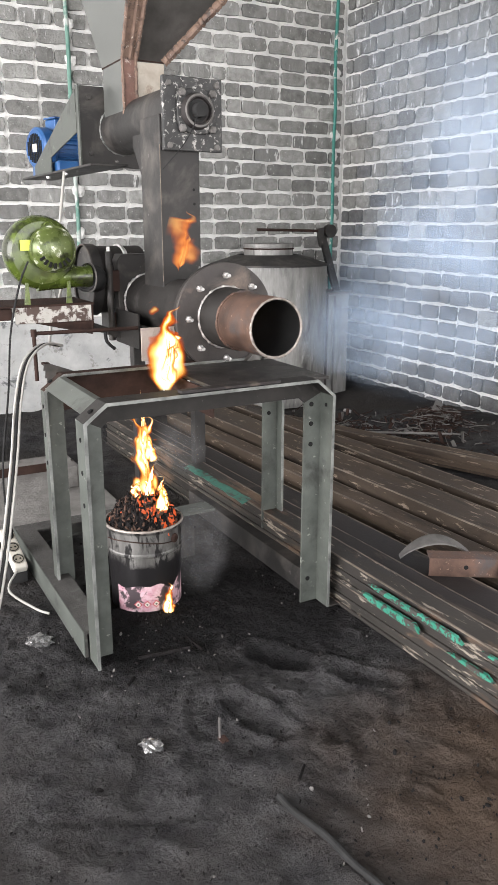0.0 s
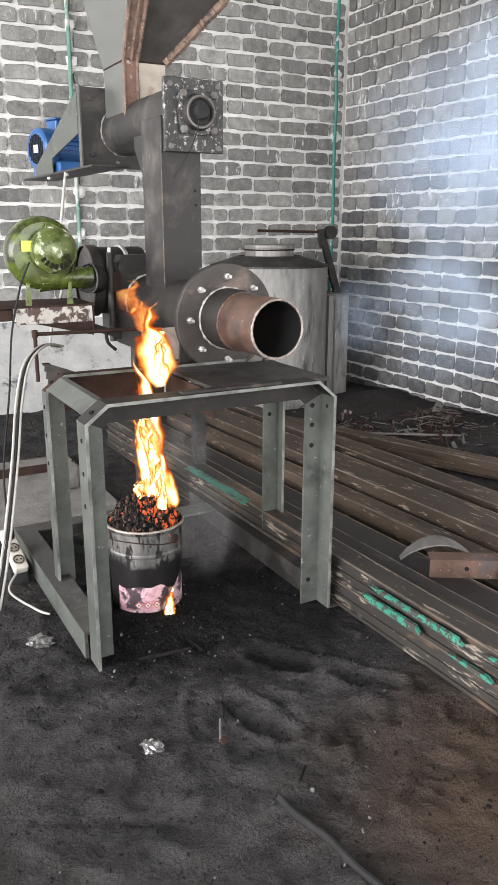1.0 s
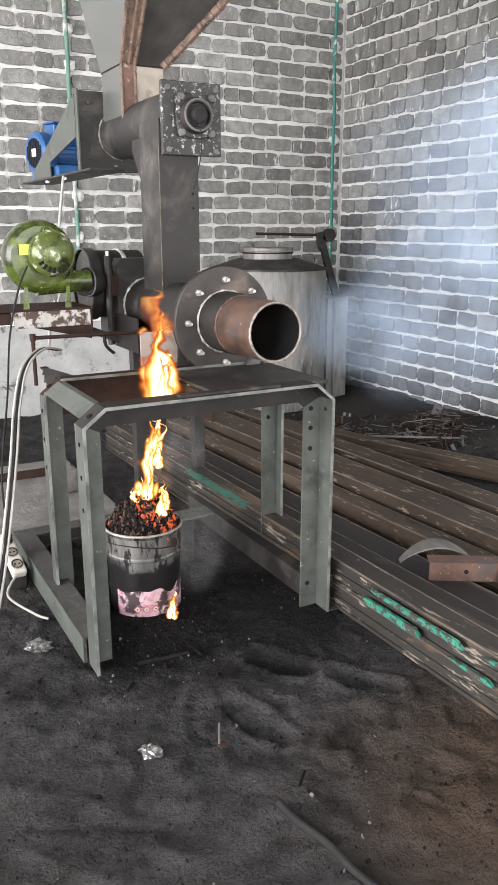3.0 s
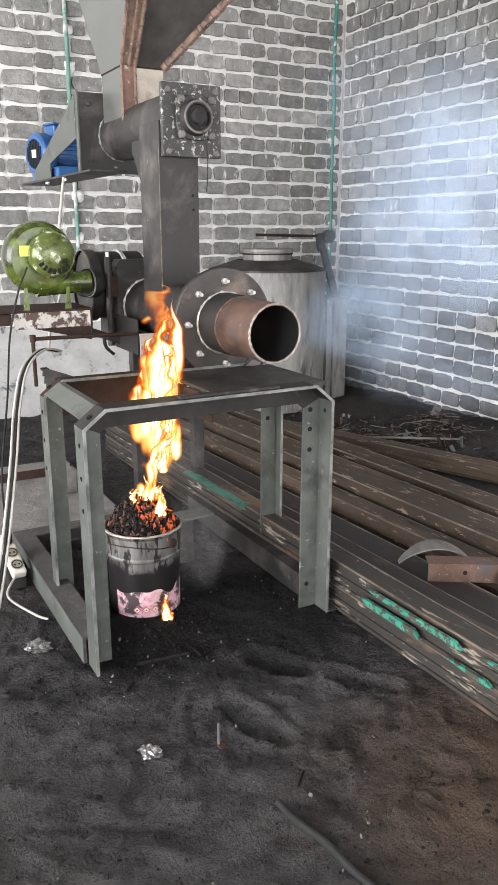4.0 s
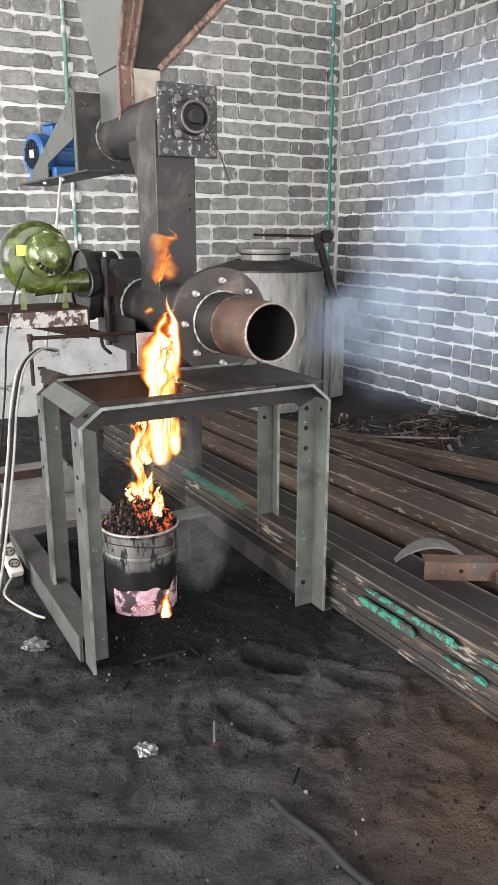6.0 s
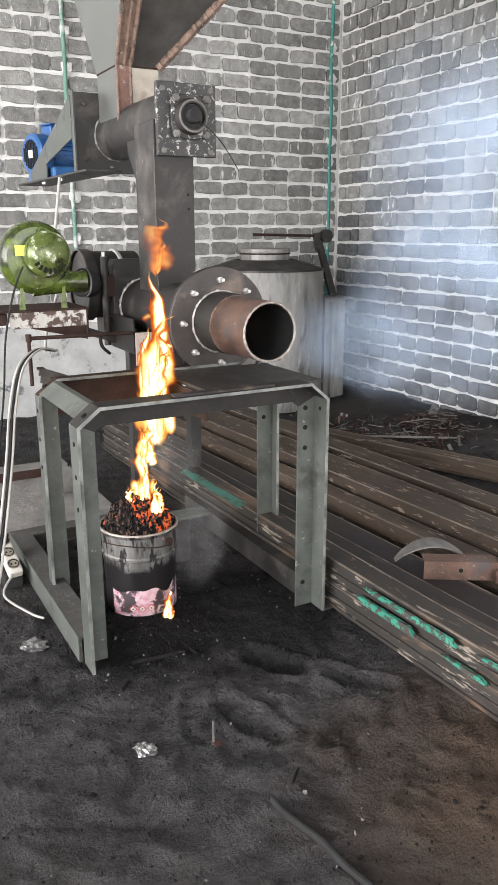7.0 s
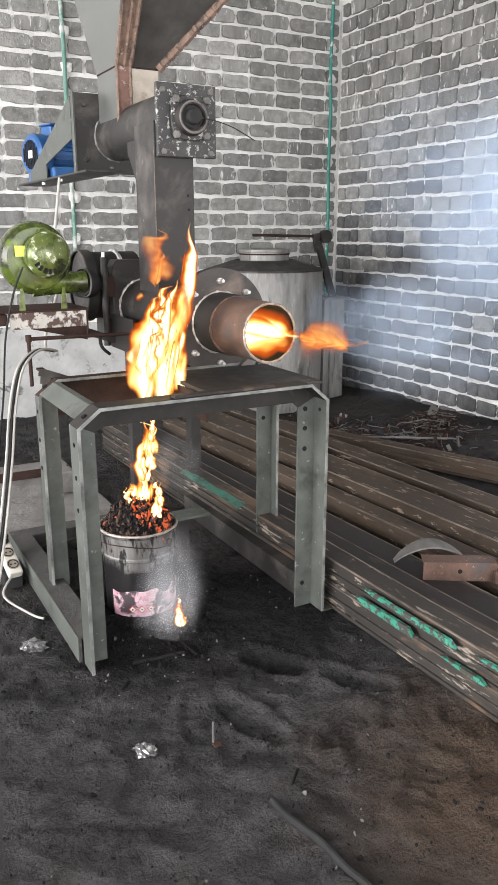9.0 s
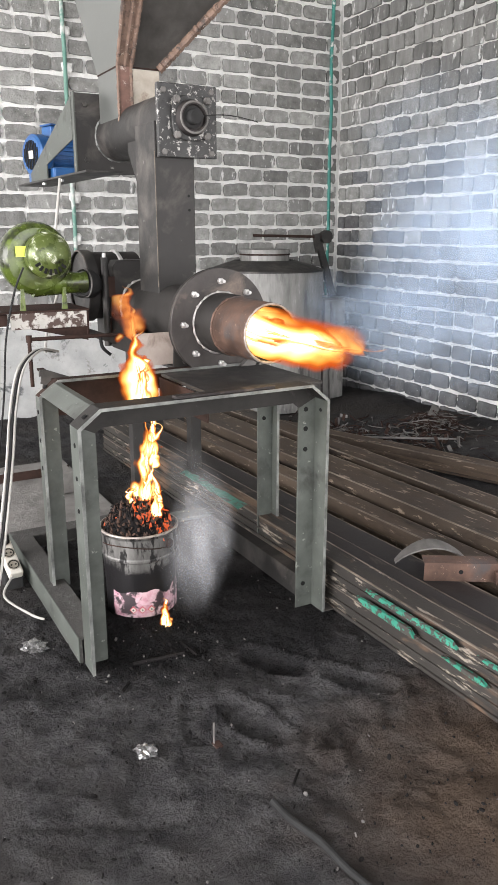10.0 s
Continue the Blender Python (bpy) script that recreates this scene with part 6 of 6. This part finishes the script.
# seconds, sideways shift and height of the tip over the trough's rim in metres, lean in degrees
TIPS = {
    "main": [(0, 0.015, 0.29, 2), (0.5, -0.02, 0.23, 0), (1, 0.0, 0.31, -8), (1.5, 0.0, 0.17, 0), (2, -0.02, 0.15, -4), (2.5, 0.0, 0.27, -4), (3.2, 0.0, 0.22, 0), (4, 0.0, 0.28, 4),
             (4.5, 0.02, 0.28, 8), (4.7, 0.0, 0.32, 14), (5, 0, 0.26, 0), (5.5, 0.0, 0.28, 10), (6.8, -0.02, 0.34, 0), (7, -0.01, 0.28, 6), (7.5, 0.0, 0.27, 8), (8, -0.02, 0.29, 2),
             (8.5, -0.01, 0.16, 0), (9, -0.02, 0.36, 2), (9.5, -0.04, 0.36, -6), (10, -0.05, 0.22, -6)],
    "tall": [(0, -0.06, -0.5, 0), (0.5, -0.06, -0.5, 0), (1, -0.01, 0.10, -6), (1.5, -0.06, -0.5, 0), (2.1, -0.06, -0.5, 0), (2.5, -0.03, 0.55, -2), (3, -0.06, -0.4, 0), (3.8, 0, 0.36, 4), (4, 0, 0.32, 3),
             (4.5, 0.02, 0.34, 5), (4.7, 0.03, 0.42, 12), (5, 0, 0.30, 0), (5.5, 0.02, 0.43, 10), (6.2, 0, 0.3, 4), (6.8, 0, 0.58, 2), (7, 0.0, 0.42, 4), (7.5, 0.02, 0.43, 8), (8, 0.0, 0.47, 3),
             (8.4, -0.06, -0.45, 0), (8.6, -0.06, -0.45, 0), (9, 0.02, 0.60, 8), (9.5, 0.02, 0.50, 6), (9.8, -0.04, 0.2, 0), (10, -0.06, -0.3, 0)],
    "side": [(0, -0.06, -0.5, 0), (0.8, -0.06, -0.5, 0), (1.2, -0.06, -0.4, 0), (1.5, -0.06, -0.5, 0), (3.7, -0.06, -0.5, 0), (4, -0.02, 0.26, -6), (4.4, -0.06, -0.4, 0), (4.7, 0.02, 0.30, 14), (5, -0.06, -0.4, 0),
             (8.6, -0.06, -0.5, 0), (9, -0.035, 0.46, 5), (9.5, -0.04, 0.46, -14), (9.8, -0.06, -0.3, 0), (10, -0.06, -0.5, 0)],
    "wisp": [(0, 0.10, 0.56, 12), (0.4, 0.02, 0.25, 0), (1, -0.03, 0.33, -14), (1.5, 0, 0.10, 0), (2.1, 0, 0.08, 0), (2.5, -0.02, 0.62, 4), (3, 0.02, 0.3, 0), (4.5, 0.04, 0.34, 8), (5, 0.04, 0.52, 60),
             (5.3, 0.02, 0.28, 20), (6.8, 0.05, 0.80, 10), (7.2, 0.02, 0.3, 8), (7.5, 0.10, 0.47, 30), (8, 0.02, 0.46, 8), (8.5, -0.04, 0.20, 0), (9, 0.04, 0.52, 10), (9.5, 0.0, 0.56, -8),
             (10, -0.06, 0.32, -5)],
}
HEIGHTS = {"main": 0.31, "tall": 0.64, "side": 0.50, "wisp": 0.15}

# seconds, lean in degrees of the flame between pail and trough
LEAN = [(0, -2), (0.5, 3), (1, -4), (1.5, -2), (2, -1), (2.5, 15), (3.2, 6), (4, 19), (4.5, 3), (5, 1), (5.5, 0), (7, 2), (7.5, 13), (8, 4), (8.5, 4), (9, 7), (9.5, 8), (10, 9)]

# seconds, shift of the flame at the pail's foot in metres
FOOT = [(0, 0.0, 0.0), (2, 0.01, -0.02), (4.5, 0.005, -0.02), (5, -0.01, 0.0), (7.0, 0.01, -0.02), (8, -0.01, -0.05), (8.5, 0.01, -0.09), (9, 0.04, -0.09), (9.5, -0.02, -0.06), (10, -0.01, -0.06)]

# seconds, place of the jet's root along the nozzle
JET = [(0, 3.62), (0.2, 3.35), (0.3, 2.81), (0.4, 3.05), (0.5, 3.22), (0.7, 3.62), (4.2, 3.62), (4.4, 3.3), (4.5, 3.20), (4.6, 2.92), (4.7, 2.51), (4.8, 2.68), (5.0, 3.10), (5.2, 3.4),
       (5.5, 3.62), (5.7, 3.25), (6.0, 3.62), (6.9, 3.62), (8.1, 3.62), (8.3, 2.98), (8.5, 3.20), (8.6, 3.14), (8.8, 2.78), (8.9, 2.49), (9.0, 2.93),
       (9.2, 3.11), (9.4, 3.15), (9.5, 3.08), (9.7, 3.4), (9.85, 3.08), (10, 2.59)]
TAIL = [(0, 3.50), (0.2, 3.4), (0.3, 2.55), (0.5, 3.2), (1, 3.5), (4.5, 3.3), (4.7, 2.08), (5.0, 2.75), (5.3, 3.5), (8.1, 3.5), (8.3, 2.50), (8.6, 2.95), (8.9, 2.02), (9.0, 2.20), (9.25, 2.9),
        (9.5, 2.28), (9.8, 3.2), (10, 2.12)]

# seconds, then a place in the room
DRIFT = {
    "a": [(0, 900, 330, 4.2), (0.5, 900, 330, 4.2), (1, 960, 200, 4.2), (1.5, 1160, 60, 4.0), (2.1, 1090, -30, 4.0), (2.5, 1020, 260, 4.1), (4, 860, 340, 4.2), (4.5, 900, 280, 4.2), (5, 900, 340, 4.2),
          (5.5, 920, 320, 4.2), (7, 900, 320, 4.2), (7.5, 990, 260, 4.2), (8, 940, 420, 4.2), (8.5, 980, 350, 4.2), (9, 980, 370, 4.2), (9.5, 980, 420, 4.2), (10, 930, 430, 4.2)],
    "b": [(0, 780, 500, 4.3), (0.5, 790, 440, 4.3), (1, 870, 320, 4.3), (1.5, 1150, 300, 4.2), (2.1, 1200, 500, 4.2), (2.5, 840, 540, 4.3), (4, 760, 430, 4.3), (4.5, 790, 540, 4.3), (5, 790, 440, 4.3),
          (5.5, 830, 440, 4.3), (7, 820, 500, 4.3), (7.5, 880, 420, 4.3), (8, 790, 570, 4.3), (8.5, 890, 500, 4.3), (9, 950, 430, 4.3), (9.5, 850, 560, 4.3), (10, 830, 470, 4.3)],
    "c": [(0, 650, 590, 4.4), (0.5, 670, 550, 4.4), (1, 790, 520, 4.4), (1.5, 1000, 600, 4.3), (2.1, 1050, 640, 4.3), (2.5, 660, 590, 4.4), (4, 660, 560, 4.4), (4.5, 680, 600, 4.4), (5, 660, 570, 4.4),
          (5.5, 690, 540, 4.4), (7, 660, 600, 4.4), (7.5, 720, 560, 4.4), (8, 680, 610, 4.4), (8.5, 700, 590, 4.4), (9, 720, 560, 4.4), (9.5, 670, 570, 4.4), (10, 700, 560, 4.4)],
    "d": [(0, 575, 570, 4.5), (0.5, 585, 540, 4.5), (1, 640, 560, 4.5), (1.5, 660, 520, 4.6), (2.1, 600, 620, 4.6), (2.5, 575, 560, 4.5), (4, 580, 560, 4.5), (5.5, 600, 560, 4.5), (7, 575, 590, 4.5), (8, 590, 590, 4.5), (9, 600, 560, 4.5), (10, 590, 540, 4.5)],
    "e": [(0, 820, 130, 4.4), (0.5, 850, 150, 4.4), (1, 830, 260, 4.4), (1.5, 930, 250, 4.4), (2.1, 960, 150, 4.4), (2.5, 860, 330, 4.4), (4, 760, 210, 4.4), (5.5, 830, 200, 4.4), (7, 860, 200, 4.4), (8, 860, 330, 4.4), (9, 840, 300, 4.4), (10, 850, 280, 4.4)],
    "g": [(0, 760, 630, 4.0), (1, 850, 600, 4.0), (1.5, 1080, 610, 4.0), (2.1, 1120, 600, 4.0), (2.5, 800, 640, 4.0), (4, 780, 640, 4.0), (5.5, 780, 640, 4.0), (7, 770, 640, 4.0), (8, 780, 640, 4.0), (9, 800, 620, 4.0), (10, 780, 620, 4.0)],
    "pail": [(0, 355, 960, 3.05), (1, 360, 930, 3.05), (2.5, 345, 960, 3.05), (4.5, 350, 940, 3.05), (5.5, 360, 960, 3.05), (7.5, 360, 940, 3.05), (8.5, 345, 980, 3.0), (9, 320, 1010, 2.9), (9.5, 335, 990, 2.9), (10, 345, 990, 2.9)],
    "late": [(0, 345, 1400, 2.9), (8.4, 345, 1400, 2.9), (8.8, 300, 1110, 2.85), (9, 305, 1060, 2.85), (9.5, 350, 985, 2.85), (10, 365, 940, 2.85)],
    "under": [(0, 320, 790, 3.1), (1, 330, 790, 3.1), (2.5, 325, 780, 3.1), (4.5, 325, 790, 3.1), (7, 320, 800, 3.1), (8.5, 320, 790, 3.1), (9.5, 330, 830, 3.1), (10, 340, 830, 3.1)],
}


def spot(u, v, away):
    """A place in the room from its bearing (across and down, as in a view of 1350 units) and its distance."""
    d = Euler((radians(-15.9), 0, radians(-28.8))).to_matrix() @ Vector(((u - 441) / 1350, 1, (784 - v) / 1350))
    return Vector((0, 0, 1.45)) + d * away


def motions():
    times = [k / 10 for k in range(101)]
    root = Vector((1.062, 2.632, 0.875))
    for s, (key, table) in enumerate(TIPS.items()):
        rows = []
        for t in times:
            dx, top, lean = eased(table, t)
            p = root + RIGHT * (dx + 0.012 * flicker(s + 1, t))
            z = root.z + top - HEIGHTS[key] + 0.015 * flicker(s + 20, t)
            rows.append((t, pose(p.x, p.y + 0.02 * (s - 1), z, 4 * flicker(s + 30, t), lean + 8 * flicker(s + 40, t), -28.8 + 45 * flicker(s + 50, t * 0.8))))
        walk(FLAMES[key], rows)
    places = [(-0.045, 0.01), (0.01, 0.02), (0.05, -0.01), (0.02, -0.055)]
    for k, (dx, dy) in enumerate(places):
        rows = []
        for t in times:
            f = flicker(60 + k, t)
            rows.append((t, pose(BX + 0.018 + dx + 0.012 * flicker(70 + k, t), BY - 0.03 + dy, 0.395 + 0.03 * f, 8 * flicker(90 + k, t), 12 * flicker(80 + k, t) + 60 * dx, -28.8 + 60 * flicker(100 + k, t * 0.7))))
        walk(FLAMES["pail%d" % k], rows)
    for k in range(2):
        rows = []
        for t in times:
            lean = eased(LEAN, t)[0]
            z = (0.44, 0.60)[k] + 0.04 * flicker(120 + k, t)
            p = Vector((BX + 0.01, BY, 0)) + RIGHT * (0.012 + (z - 0.44) * math.tan(radians(lean)) + 0.03 * flicker(110 + k, t * 0.7))
            rows.append((t, pose(p.x, p.y, z, 6 * flicker(130 + k, t), lean + 13 * flicker(140 + k, t), -28.8 + 60 * flicker(150 + k, t * 0.7))))
        walk(FLAMES["rise%d" % k], rows)
    rows = []
    for t in times:
        dx, dy = eased(FOOT, t)
        rows.append((t, pose(1.005 + dx + 0.02 * flicker(160, t * 0.6), 2.475 + dy, 0.008 + 0.012 * flicker(161, t), 0, 20 * flicker(162, t), 50 * flicker(163, t))))
    walk(FLAMES["foot"], rows)
    turns = [(0, 237), (2.5, 262), (4.5, 285), (5.5, 298), (7.5, 325), (9, 348), (10, 363)]
    walk(MOVING["shaft"], [(t, pose(0.058, 0.042, 1.004, 0, -a, 0)) for t, a in turns])
    for key, table in (("jet", JET), ("tail", TAIL)):
        rows = []
        for t in times:
            y = eased(table, t)[0]
            rise = 0.02 * max(0.0, 2.9 - y)
            sway = 2 * flicker(172, t) if y < 2.6 else 0
            rows.append((t, pose(AX, y, AZ - 0.002 + rise, 90 + sway, 0, 0) @ pose(0, 0, 0, 0, 0, 60 * flicker(171, t * 0.5))))
        walk(FLAMES[key], rows)
    for s, (key, table) in enumerate(DRIFT.items()):
        rows = []
        for k in range(41):
            t = k / 4
            u, v, away = eased(table, t)
            p = spot(u, v, away)
            rows.append((t, pose(p.x, p.y, p.z, -12, 25 * flicker(200 + s, t * 0.3), -28.8 + 6 * flicker(220 + s, t * 0.3))))
        walk(PUFFS[key], rows)


motions()
